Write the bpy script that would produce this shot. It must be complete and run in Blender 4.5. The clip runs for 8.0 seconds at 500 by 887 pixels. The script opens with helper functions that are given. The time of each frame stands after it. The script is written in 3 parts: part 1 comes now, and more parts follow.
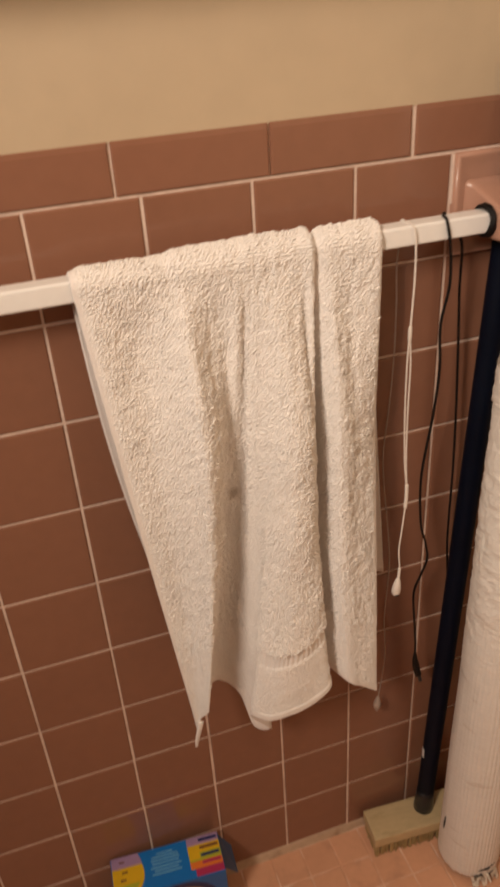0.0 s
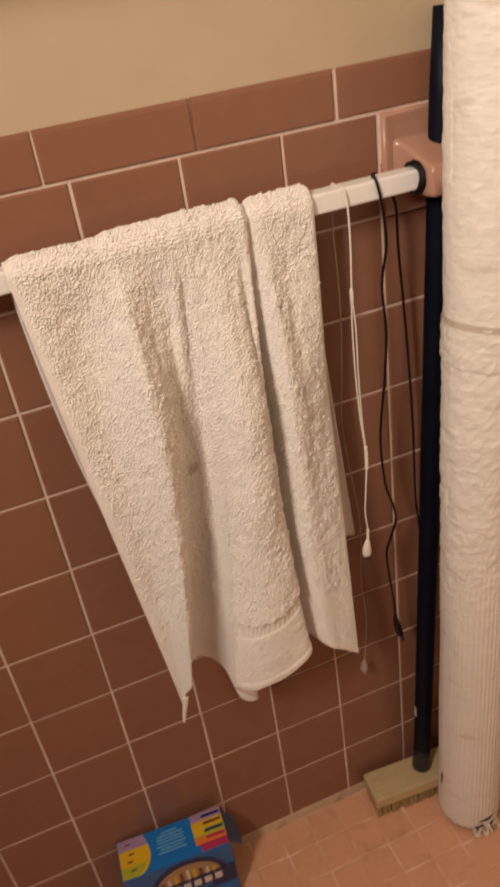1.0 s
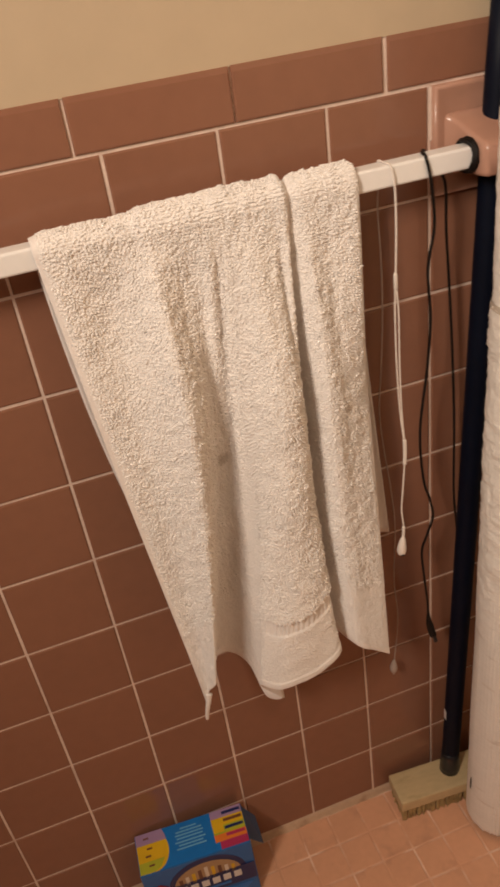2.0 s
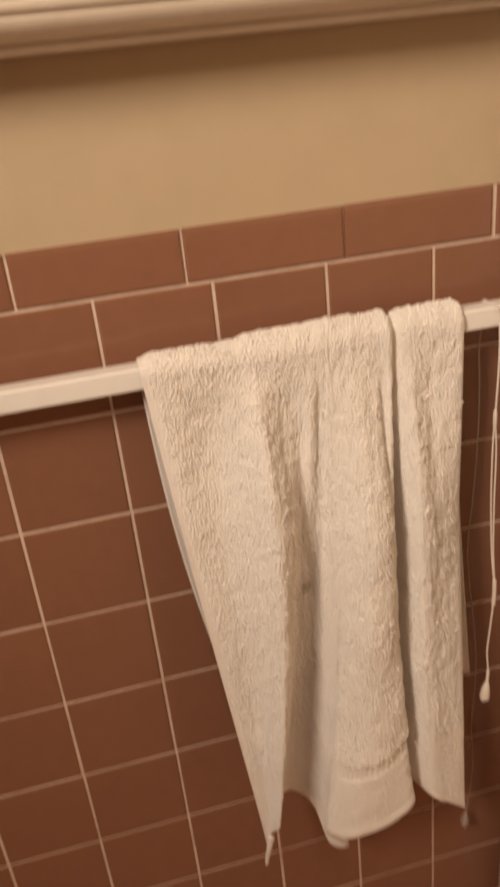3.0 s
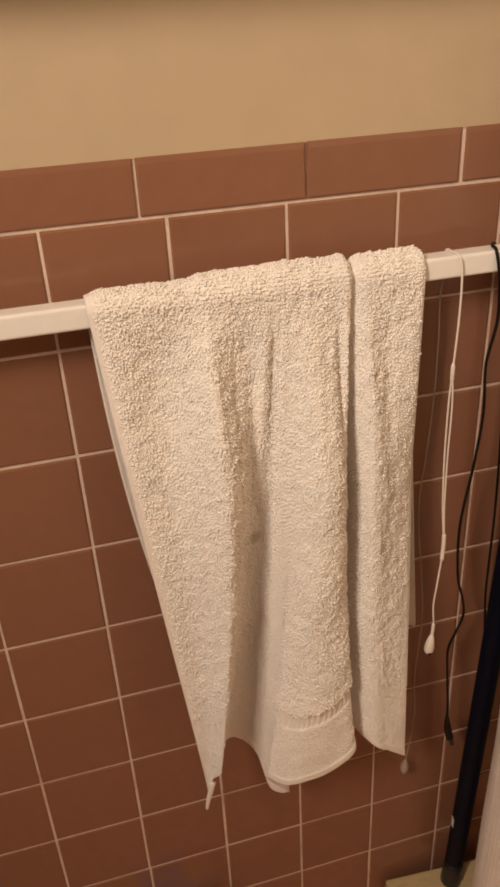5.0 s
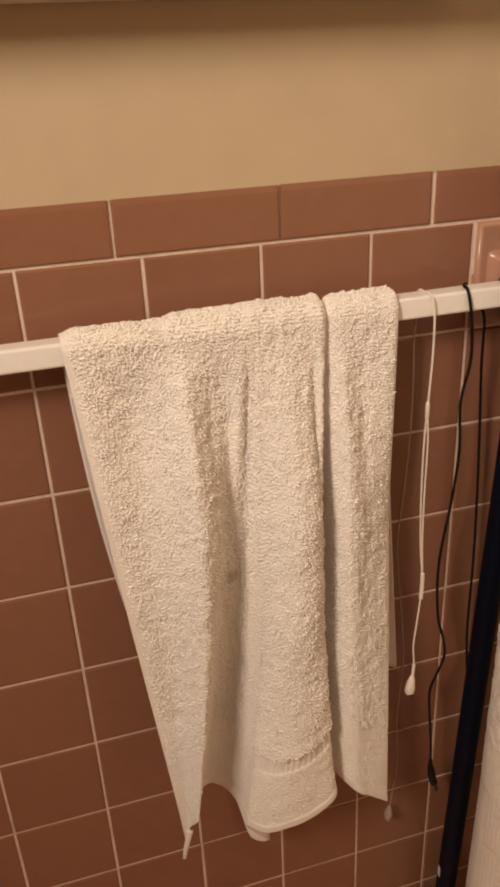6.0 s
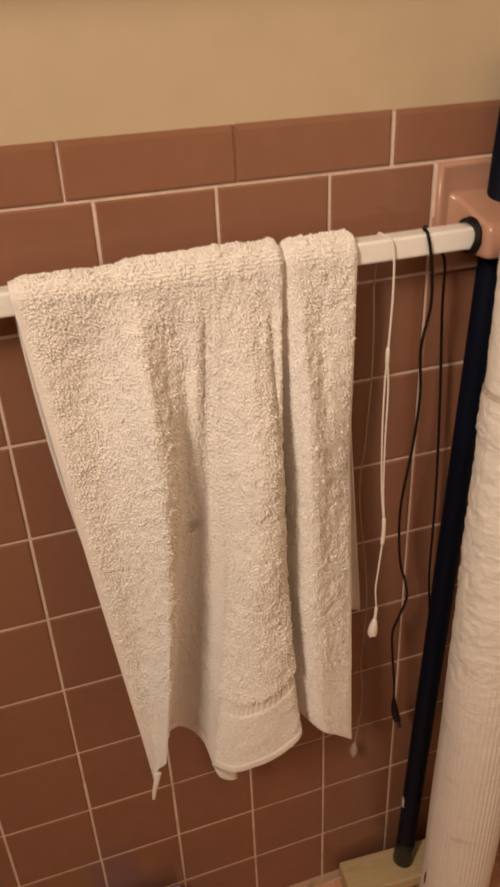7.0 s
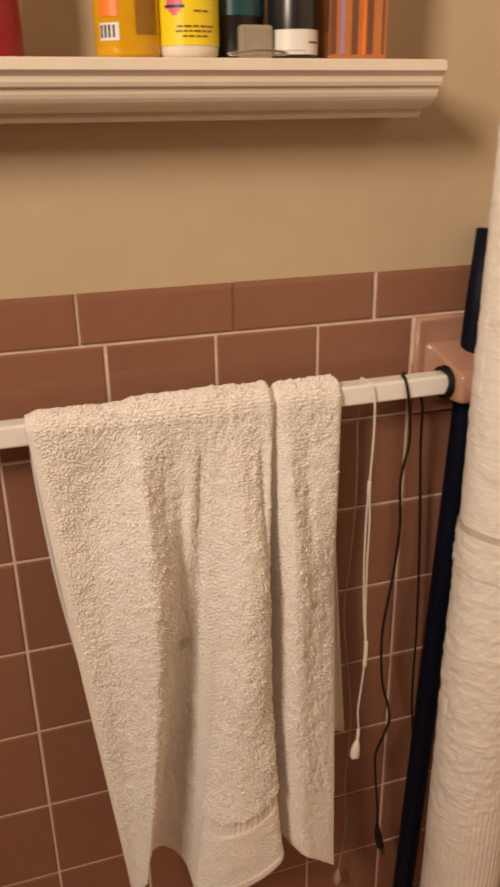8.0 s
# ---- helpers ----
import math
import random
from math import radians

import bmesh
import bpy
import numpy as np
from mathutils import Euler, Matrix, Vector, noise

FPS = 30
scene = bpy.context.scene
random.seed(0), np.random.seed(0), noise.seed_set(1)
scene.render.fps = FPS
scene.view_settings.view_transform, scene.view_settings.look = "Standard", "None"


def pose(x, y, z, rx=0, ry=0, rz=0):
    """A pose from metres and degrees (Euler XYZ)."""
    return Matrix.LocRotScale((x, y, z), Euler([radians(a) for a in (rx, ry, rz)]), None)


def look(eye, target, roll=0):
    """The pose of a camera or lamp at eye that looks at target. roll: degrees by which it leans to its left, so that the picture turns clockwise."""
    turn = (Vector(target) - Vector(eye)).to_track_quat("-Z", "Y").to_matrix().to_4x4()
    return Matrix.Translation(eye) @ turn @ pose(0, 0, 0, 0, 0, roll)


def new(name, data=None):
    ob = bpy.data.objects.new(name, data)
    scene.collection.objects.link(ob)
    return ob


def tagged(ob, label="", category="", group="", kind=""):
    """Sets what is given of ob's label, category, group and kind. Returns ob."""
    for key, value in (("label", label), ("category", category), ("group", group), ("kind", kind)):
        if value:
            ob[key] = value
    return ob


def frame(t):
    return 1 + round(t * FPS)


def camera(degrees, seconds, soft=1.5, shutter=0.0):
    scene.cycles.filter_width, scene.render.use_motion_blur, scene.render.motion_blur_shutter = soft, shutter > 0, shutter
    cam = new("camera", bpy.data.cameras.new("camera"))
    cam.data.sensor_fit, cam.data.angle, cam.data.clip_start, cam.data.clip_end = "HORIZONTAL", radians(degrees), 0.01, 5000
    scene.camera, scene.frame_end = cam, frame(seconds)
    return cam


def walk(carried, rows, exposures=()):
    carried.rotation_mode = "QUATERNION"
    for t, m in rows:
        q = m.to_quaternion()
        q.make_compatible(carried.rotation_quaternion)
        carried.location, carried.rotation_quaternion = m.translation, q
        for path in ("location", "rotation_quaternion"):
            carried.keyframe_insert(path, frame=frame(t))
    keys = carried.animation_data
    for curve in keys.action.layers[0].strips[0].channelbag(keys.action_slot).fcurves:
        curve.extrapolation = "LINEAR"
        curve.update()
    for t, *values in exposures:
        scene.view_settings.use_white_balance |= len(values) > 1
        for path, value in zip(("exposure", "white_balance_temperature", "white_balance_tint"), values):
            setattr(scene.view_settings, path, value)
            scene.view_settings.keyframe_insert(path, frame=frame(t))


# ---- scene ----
cam = camera(34.9, 8.0, soft=3.0, shutter=0.5)
PATH = [
    (0, (-0.023, -0.745, 1.294), (0.464, 0.886, 0.243), -3.8),
    (0.5, (-0.001, -0.773, 1.292), (0.508, 0.911, 0.342), -6.9),
    (1, (0.011, -0.778, 1.281), (0.499, 0.837, 0.207), -8.8),
    (1.2, (0.014, -0.777, 1.281), (0.467, 0.833, 0.183), -9.8),
    (2.3, (0.016, -0.721, 1.26), (0.392, 0.91, 0.166), -7.3),
    (2.5, (-0.003, -0.711, 1.266), (0.347, 0.906, 0.142), -5.9),
    (3, (-0.014, -0.709, 1.282), (0.341, 1.062, 0.424), -6.2),
    (3.5, (-0.01, -0.727, 1.277), (0.385, 1.085, 0.527), -5.6),
    (4, (-0.014, -0.718, 1.275), (0.419, 1.047, 0.439), -4.6),
    (4.2, (-0.018, -0.707, 1.282), (0.437, 1.014, 0.37), -4.2),
    (5.3, (0.002, -0.692, 1.267), (0.427, 0.999, 0.287), -2.8),
    (5.5, (-0.001, -0.7, 1.279), (0.458, 1.008, 0.346), -2.3),
    (6, (0.01, -0.698, 1.265), (0.481, 1.033, 0.38), -2.7),
    (6.5, (0.033, -0.701, 1.25), (0.539, 0.995, 0.318), -4.9),
    (7, (0.025, -0.696, 1.264), (0.534, 0.955, 0.257), -2.6),
    (7.5, (0.008, -0.709, 1.301), (0.517, 1.035, 0.465), -0.1),
    (8, (0.021, -0.743, 1.308), (0.572, 1.021, 0.543), -0.8),
]
walk(cam, [(t, look(eye, target, roll)) for t, eye, target, roll in PATH], exposures=((0.0, 0.04, 6230, 10), (1.0, 0.0, 6200, 10), (2.5, 0.06, 6180, 10), (3.0, -0.06, 6590, 10), (6.5, -0.05, 6580, 10), (7.5, -0.06, 6570, 10), (8.0, -0.12, 6560, 10)))

# ---- light ----
world = bpy.data.worlds.new("world")
scene.world = world
world.use_nodes = True
world.node_tree.nodes["Background"].inputs[0].default_value = (1.0, 0.8, 0.6, 1)
world.node_tree.nodes["Background"].inputs[1].default_value = 0.01

LAMP = (-0.70, -1.00, 1.90)
vanity = bpy.data.lights.new("vanity_light", "AREA")
vanity.shape, vanity.size, vanity.size_y = "RECTANGLE", 0.32, 0.46
vanity.energy, vanity.color = 32.0, (1.0, 0.815, 0.635)
new("vanity_light", vanity).matrix_basis = look(LAMP, (LAMP[0] + 1, LAMP[1], LAMP[2] - 0.05))


# ---- materials ----
def material(name, colour, rough=0.5, spread=0.08, grain=40.0, stain=4.0, bump=0.1, bump_scale=300.0, depth=0.001,
             metal=0.0, coat=0.0, per_object=0.0, spec=0.5, dirt=None, dirt_at=(0.62, 0.75), stretch=None, sheen=0.0):
    """A surface with colour variation at two scales, fine relief and uneven gloss."""
    m = bpy.data.materials.new(name)
    m.use_nodes = True
    nt = m.node_tree
    n, link = nt.nodes, nt.links.new
    b = n["Principled BSDF"]
    tc = n.new("ShaderNodeTexCoord")
    out = tc.outputs["Object"]
    if stretch:
        mp = n.new("ShaderNodeMapping")
        mp.inputs["Scale"].default_value = stretch
        link(out, mp.inputs["Vector"])
        out = mp.outputs[0]
    if per_object:
        info = n.new("ShaderNodeObjectInfo")
        shift = n.new("ShaderNodeVectorMath")
        shift.operation = "ADD"
        mul = n.new("ShaderNodeMath")
        mul.operation = "MULTIPLY"
        mul.inputs[1].default_value = 37.0
        link(info.outputs["Random"], mul.inputs[0])
        link(out, shift.inputs[0])
        link(mul.outputs[0], shift.inputs[1])
        out = shift.outputs[0]
    big, fine = n.new("ShaderNodeTexNoise"), n.new("ShaderNodeTexNoise")
    big.inputs["Scale"].default_value, big.inputs["Detail"].default_value = stain, 4
    fine.inputs["Scale"].default_value, fine.inputs["Detail"].default_value = grain, 3
    link(out, big.inputs["Vector"]), link(out, fine.inputs["Vector"])
    both = n.new("ShaderNodeMath")
    both.operation = "ADD"
    link(big.outputs["Fac"], both.inputs[0]), link(fine.outputs["Fac"], both.inputs[1])
    fac = both.outputs[0]
    if per_object:
        scale = n.new("ShaderNodeMath")
        scale.operation = "MULTIPLY_ADD"
        scale.inputs[1].default_value = per_object
        link(info.outputs["Random"], scale.inputs[0]), link(fac, scale.inputs[2])
        fac = scale.outputs[0]
    ramp = n.new("ShaderNodeMapRange")
    ramp.inputs["From Min"].default_value, ramp.inputs["From Max"].default_value = 0.6, 1.4 + per_object
    link(fac, ramp.inputs["Value"])
    mix = n.new("ShaderNodeMix")
    mix.data_type = "RGBA"
    mix.inputs[6].default_value = (*[c * (1 - spread) for c in colour], 1)
    mix.inputs[7].default_value = (*[min(1, c * (1 + spread)) for c in colour], 1)
    link(ramp.outputs[0], mix.inputs[0])
    col = mix.outputs[2]
    if dirt:
        spot = n.new("ShaderNodeTexNoise")
        spot.inputs["Scale"].default_value, spot.inputs["Detail"].default_value = stain * 2.3, 6
        link(out, spot.inputs["Vector"])
        cut = n.new("ShaderNodeMapRange")
        cut.inputs["From Min"].default_value, cut.inputs["From Max"].default_value = dirt_at
        link(spot.outputs["Fac"], cut.inputs["Value"])
        over = n.new("ShaderNodeMix")
        over.data_type = "RGBA"
        over.inputs[7].default_value = (*dirt, 1)
        link(cut.outputs[0], over.inputs[0]), link(col, over.inputs[6])
        col = over.outputs[2]
    link(col, b.inputs["Base Color"])
    gloss = n.new("ShaderNodeMapRange")
    gloss.inputs["To Min"].default_value, gloss.inputs["To Max"].default_value = rough * 0.85, min(1, rough * 1.15)
    link(big.outputs["Fac"], gloss.inputs["Value"])
    link(gloss.outputs[0], b.inputs["Roughness"])
    b.inputs["Metallic"].default_value = metal
    b.inputs["Coat Weight"].default_value = coat
    b.inputs["Specular IOR Level"].default_value = spec
    b.inputs["Sheen Weight"].default_value = sheen
    if bump:
        rel = n.new("ShaderNodeTexNoise")
        rel.inputs["Scale"].default_value, rel.inputs["Detail"].default_value = bump_scale, 3
        link(out, rel.inputs["Vector"])
        bp = n.new("ShaderNodeBump")
        bp.inputs["Strength"].default_value, bp.inputs["Distance"].default_value = bump, depth
        link(rel.outputs["Fac"], bp.inputs["Height"])
        link(bp.outputs[0], b.inputs["Normal"])
    return m


PAINT = material("wall_paint", (0.54, 0.43, 0.295), 0.6, 0.05, 25, 2.2, 0.25, 160, 0.0006)
CEIL = material("ceiling_paint", (0.62, 0.57, 0.50), 0.8, 0.04, 20, 2)
# invented dark brown for the unseen walls, added to cut bounced light
LOW_BOUNCE = material("low_bounce_brown", (0.16, 0.11, 0.075), 0.6, 0.05, 25, 2.2, 0.25, 160, 0.0006)
TILE = material("pink_glaze", (0.272, 0.130, 0.082), 0.13, 0.08, 60, 6, 0.05, 22, 0.0008, per_object=0.5, spec=0.36)
BRACKET = material("pink_porcelain", (0.45, 0.255, 0.185), 0.25, 0.06, 50, 8, 0.05, 30, 0.0008)
GROUT = material("wall_grout", (0.74, 0.59, 0.50), 0.85, 0.12, 220, 9, 0.4, 500, 0.0006, dirt=(0.42, 0.28, 0.22), dirt_at=(0.5, 0.85))
FLOOR = material("floor_glaze", (0.70, 0.375, 0.23), 0.42, 0.09, 90, 7, 0.15, 120, 0.0006, per_object=0.4, dirt=(0.36, 0.19, 0.13), dirt_at=(0.58, 0.9))
FLOOR_GROUT = material("floor_grout", (0.80, 0.55, 0.41), 0.9, 0.12, 200, 8, 0.4, 400, 0.0006, dirt=(0.68, 0.37, 0.23), dirt_at=(0.38, 0.54))
CAULK = material("old_caulk", (0.54, 0.37, 0.25), 0.6, 0.12, 120, 8, 0.4, 200, 0.001, dirt=(0.26, 0.15, 0.09), dirt_at=(0.52, 0.7))
WHITE = material("white_gloss_paint", (0.70, 0.62, 0.53), 0.4, 0.05, 60, 8, 0.2, 130, 0.0005)
BAR = material("white_plastic", (0.87, 0.855, 0.835), 0.3, 0.04, 80, 10, 0.06, 200, 0.0004)
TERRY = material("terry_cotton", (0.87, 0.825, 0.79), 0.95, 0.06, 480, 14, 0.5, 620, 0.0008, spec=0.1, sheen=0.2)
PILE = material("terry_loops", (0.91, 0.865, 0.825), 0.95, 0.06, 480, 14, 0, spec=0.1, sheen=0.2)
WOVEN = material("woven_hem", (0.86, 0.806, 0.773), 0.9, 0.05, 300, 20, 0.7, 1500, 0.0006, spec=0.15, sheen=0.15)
for cotton in (TERRY, PILE, WOVEN):
    b = cotton.node_tree.nodes["Principled BSDF"]
    b.inputs["Subsurface Weight"].default_value, b.inputs["Subsurface Scale"].default_value = 0.15, 0.0020
    b.inputs["Subsurface Radius"].default_value = (1.0, 0.95, 0.9)
CORD_WHITE = material("white_rubber", (0.78, 0.71, 0.65), 0.45, 0.05, 200, 30, 0)
# the white rubber again, with the shade near the wall put into its colour
CORD_SHADED = material("shaded_rubber", (0.40, 0.31, 0.26), 0.6, 0.05, 200, 30, 0)
CORD_BLACK = material("black_rubber", (0.006, 0.004, 0.0035), 0.55, 0.2, 200, 30, 0, spec=0.25)
POLE = material("navy_paint", (0.002, 0.004, 0.012), 0.55, 0.2, 90, 12, 0.1, 60, 0.0006, spec=0.15)
WOOD = material("pale_wood", (0.56, 0.43, 0.24), 0.6, 0.12, 80, 14, 0.3, 140, 0.0006, stretch=(0.7, 2, 2), dirt=(0.36, 0.26, 0.13), dirt_at=(0.6, 0.85))
BRISTLE = material("bristle", (0.52, 0.39, 0.19), 0.7, 0.3, 300, 40, 0)
JACKET = material("painted_canvas", (0.85, 0.80, 0.74), 0.6, 0.06, 70, 7, 0.6, 60, 0.0020, stretch=(1, 1, 4), dirt=(0.55, 0.45, 0.36), dirt_at=(0.62, 0.85))
BLOCK = material("grey_plastic", (0.28, 0.24, 0.19), 0.45, 0.12, 90, 20)
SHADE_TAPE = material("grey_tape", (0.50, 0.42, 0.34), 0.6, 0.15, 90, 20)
FOIL = material("torn_foil", (0.5, 0.47, 0.43), 0.35, 0.3, 90, 40, 0.5, 150, 0.001, metal=0.6)
FRAY = material("frayed_canvas", (0.72, 0.64, 0.54), 0.8, 0.25, 120, 60, 0.6, 300, 0.001, dirt=(0.22, 0.16, 0.11), dirt_at=(0.5, 0.62))
DARK = material("dark_gap", (0.02, 0.014, 0.012), 0.8, 0.3)
METAL = material("steel", (0.55, 0.5, 0.44), 0.25, 0.05, metal=1.0, bump=0)


def card(name, colour, rough=0.35):
    return material(name, colour, rough, 0.06, 90, 15, 0.08, 120, 0.0004)


FLAP = card("flap_card", (0.05, 0.10, 0.20), 0.3)
BLUE, NAVY, LILAC = card("blue_card", (0.01, 0.13, 0.42)), card("navy_card", (0.006, 0.018, 0.11)), card("lilac_card", (0.36, 0.24, 0.42))
YELLOW, LIME, ORANGE = card("yellow_card", (0.72, 0.45, 0.01)), card("lime_card", (0.42, 0.44, 0.03)), card("orange_card", (0.75, 0.20, 0.03))
PALE, MAGENTA, SKY = card("pale_card", (0.72, 0.70, 0.68)), card("magenta_card", (0.42, 0.03, 0.11)), card("sky_card", (0.008, 0.17, 0.56))
FAINT = card("faint_print", (0.16, 0.42, 0.66))
TAN, GREY = card("tan_card", (0.42, 0.28, 0.15)), card("grey_card", (0.36, 0.35, 0.40))
RED, BLACK, TEAL = card("red_card", (0.26, 0.006, 0.010)), card("black_plastic", (0.014, 0.014, 0.016), 0.3), card("teal_plastic", (0.01, 0.06, 0.075), 0.3)
BRIGHT_YELLOW, PINK, COPPER = card("bright_label", (0.80, 0.62, 0.02)), card("pink_print", (0.7, 0.12, 0.2)), material("copper_foil", (0.62, 0.27, 0.12), 0.22, 0.1, metal=0.85, bump=0.05)
CREAM, AMBER = card("cream_plastic", (0.72, 0.65, 0.55), 0.3), card("amber_liquid", (0.62, 0.33, 0.01), 0.12)
DARK_AMBER = card("dark_amber_print", (0.26, 0.12, 0.006), 0.2)
BROWN = card("brown_print", (0.16, 0.06, 0.03))


# ---- building blocks ----
def mesh_of(bm, name, mat, smooth=False):
    me = bpy.data.meshes.new(name)
    bmesh.ops.recalc_face_normals(bm, faces=bm.faces)
    bm.to_mesh(me)
    bm.free()
    me.materials.append(mat)
    if smooth:
        for p in me.polygons:
            p.use_smooth = True
    return me


def part(name, bm, mat, parent=None, label="", smooth=False):
    ob = new(name, mesh_of(bm, name, mat, smooth))
    ob.parent = parent
    if label:
        ob["label"] = label
    return ob


def thing(name, x, y, z, label, category, group="", kind="", rz=0):
    ob = new(name)
    ob.matrix_basis = pose(x, y, z, 0, 0, rz)
    return tagged(ob, label, category, group, kind)


def box(x0, x1, y0, y1, z0, z1, bevel=0.0, seg=2, bm=None):
    bm = bm or bmesh.new()
    own = bmesh.ops.create_cube(bm, size=1)["verts"]
    for v in own:
        v.co = Vector((x0 + (v.co.x + 0.5) * (x1 - x0), y0 + (v.co.y + 0.5) * (y1 - y0), z0 + (v.co.z + 0.5) * (z1 - z0)))
    if bevel:
        edges = list({e for v in own for e in v.link_edges})
        bmesh.ops.bevel(bm, geom=edges, offset=bevel, segments=seg, affect="EDGES", profile=0.6)
    return bm


def lathe(profile, n=40, x=0, y=0, bm=None, sx=1.0, sy=1.0):
    """A turned form from (radius, z) pairs."""
    bm = bm or bmesh.new()
    rings = [[bm.verts.new((x + sx * r * math.cos(2 * math.pi * k / n), y + sy * r * math.sin(2 * math.pi * k / n), z)) for k in range(n)] for r, z in profile]
    for a, b in zip(rings, rings[1:]):
        for k in range(n):
            bm.faces.new((a[k], a[(k + 1) % n], b[(k + 1) % n], b[k]))
    bm.faces.new(rings[0][::-1])
    bm.faces.new(rings[-1])
    return bm


def spline(points, steps=10):
    """A smooth run through points (Catmull-Rom)."""
    p = [Vector(q) for q in points]
    p = [2 * p[0] - p[1]] + p + [2 * p[-1] - p[-2]]
    run = []
    for a, b, c, d in zip(p, p[1:], p[2:], p[3:]):
        for k in range(steps):
            t = k / steps
            run.append(0.5 * (2 * b + (c - a) * t + (2 * a - 5 * b + 4 * c - d) * t * t + (3 * b - a - 3 * c + d) * t ** 3))
    return run + [p[-2]]


def tube(points, radius, n=10, bm=None, steps=10, flat=1.0):
    """A round cord along points; radius may be a function of the share of its length."""
    bm = bm or bmesh.new()
    run = spline(points, steps)
    rings = []
    side = Vector((1, 0, 0))
    for i, p in enumerate(run):
        way = (run[min(i + 1, len(run) - 1)] - run[max(i - 1, 0)]).normalized()
        side = (side - way * side.dot(way)).normalized()
        up = way.cross(side)
        r = radius(i / (len(run) - 1)) if callable(radius) else radius
        rings.append([bm.verts.new(p + r * (side * math.cos(2 * math.pi * k / n) + flat * up * math.sin(2 * math.pi * k / n))) for k in range(n)])
    for a, b in zip(rings, rings[1:]):
        for k in range(n):
            bm.faces.new((a[k], a[(k + 1) % n], b[(k + 1) % n], b[k]))
    bm.faces.new(rings[0][::-1])
    bm.faces.new(rings[-1])
    return bm


def quad_on(u0, u1, v0, v1, at, bm=None):
    """A thin raised patch; at(u, v, lift) places its points."""
    bm = bm or bmesh.new()
    low = [bm.verts.new(at(u, v, 0.0001)) for u, v in ((u0, v0), (u1, v0), (u1, v1), (u0, v1))]
    top = [bm.verts.new(at(u, v, 0.0004)) for u, v in ((u0, v0), (u1, v0), (u1, v1), (u0, v1))]
    bm.faces.new(top)
    for k in range(4):
        bm.faces.new((low[k], low[(k + 1) % 4], top[(k + 1) % 4], top[k]))
    return bm


def patch_on(outline, at, bm=None, lift=0.0004):
    bm = bm or bmesh.new()
    low, top = [bm.verts.new(at(u, v, 0.0001)) for u, v in outline], [bm.verts.new(at(u, v, lift)) for u, v in outline]
    bm.faces.new(top)
    for k in range(len(outline)):
        j = (k + 1) % len(outline)
        bm.faces.new((low[k], low[j], top[j], top[k]))
    return bm


# ---- the room ----
P = 0.1095                     # pitch of the wall tiles
BASE = 0.012                   # foot of the lowest course
TOP = BASE + 10 * P            # top of the highest course
X0, X1, Y0, ROOF = -0.80, 0.66, -2.60, 2.50
wall_north = tagged(part("wall_north", box(X0 - 0.1, X1 + 0.1, 0.0015, 0.12, 0, ROOF), GROUT), "pale grout bed behind the pink wall tiles", "wall", kind="structure")
upper = tagged(part("wall_north_upper", box(X0, X1, 0.0004, 0.0012, TOP + 0.0495, ROOF), PAINT), "beige painted wall above the pink tiles", "wall", kind="structure")
tagged(part("wall_east", box(X1, X1 + 0.1, Y0, 0.0014, 0, ROOF), PAINT), "beige painted side wall", "wall", kind="structure")
# west and south walls are out of view; their dark colour dims the bounce
tagged(part("wall_west", box(X0 - 0.1, X0, Y0, 0.0014, 0, ROOF), LOW_BOUNCE), "unseen side wall, dark brown to cut bounced light", "wall", kind="structure")
tagged(part("wall_south", box(X0 - 0.1, X1 + 0.1, Y0 - 0.1, Y0, 0, ROOF), LOW_BOUNCE), "unseen wall behind, dark brown to cut bounced light", "wall", kind="structure")
tagged(part("ceiling", box(X0 - 0.1, X1 + 0.1, Y0 - 0.1, 0.12, ROOF, ROOF + 0.1), CEIL), "plain off-white ceiling", "ceiling", kind="structure")
floor = tagged(part("floor", box(X0 - 0.1, X1 + 0.1, Y0 - 0.1, 0.12, -0.1, -0.0007), FLOOR_GROUT), "small square pink mosaic floor tiles with worn grout", "floor", kind="structure")

# caulked foot of the wall
bm = bmesh.new()
rng = random.Random(4)
rows = []
for i in range(241):
    x = X0 + (X1 - X0) * i / 240
    w = 0.005 + 0.0025 * noise.noise((x * 30, 0, 0)) + 0.001 * rng.random()
    rows.append([bm.verts.new((x, 0.006, BASE + 0.002)), bm.verts.new((x, -0.0006 - 0.2 * w, BASE - 0.001)), bm.verts.new((x, -0.4 * w, 0.004)), bm.verts.new((x, -w, -0.0004))])
for a, b in zip(rows, rows[1:]):
    for k in range(3):
        bm.faces.new((a[k], b[k], b[k + 1], a[k + 1]))
tagged(part("trim", bm, CAULK, smooth=True), "stained caulk bead along the foot of the wall", "caulk", kind="structure")

# shelf with a stepped crown moulding
SHELF = 1.348
shelf = thing("wall_shelf", 0, 0, 0, "white painted wall ledge with crown moulding front", "shelf")
part("shelf_board", box(-0.52, 0.397, -0.0985, -0.001, SHELF - 0.009, SHELF, 0.0015), WHITE, shelf)
bm = bmesh.new()
prof = [(-0.1, SHELF - 0.0012), (-0.1005, SHELF - 0.0085), (-0.097, SHELF - 0.0105), (-0.0945, SHELF - 0.0125), (-0.0945, SHELF - 0.0165), (-0.093, SHELF - 0.0195), (-0.089, SHELF - 0.0205)]
prof += [(-0.089 + 0.029 * (1 - math.cos(a)) , SHELF - 0.0215 - 0.016 * math.sin(a)) for a in [i * math.pi / 16 for i in range(1, 9)]]
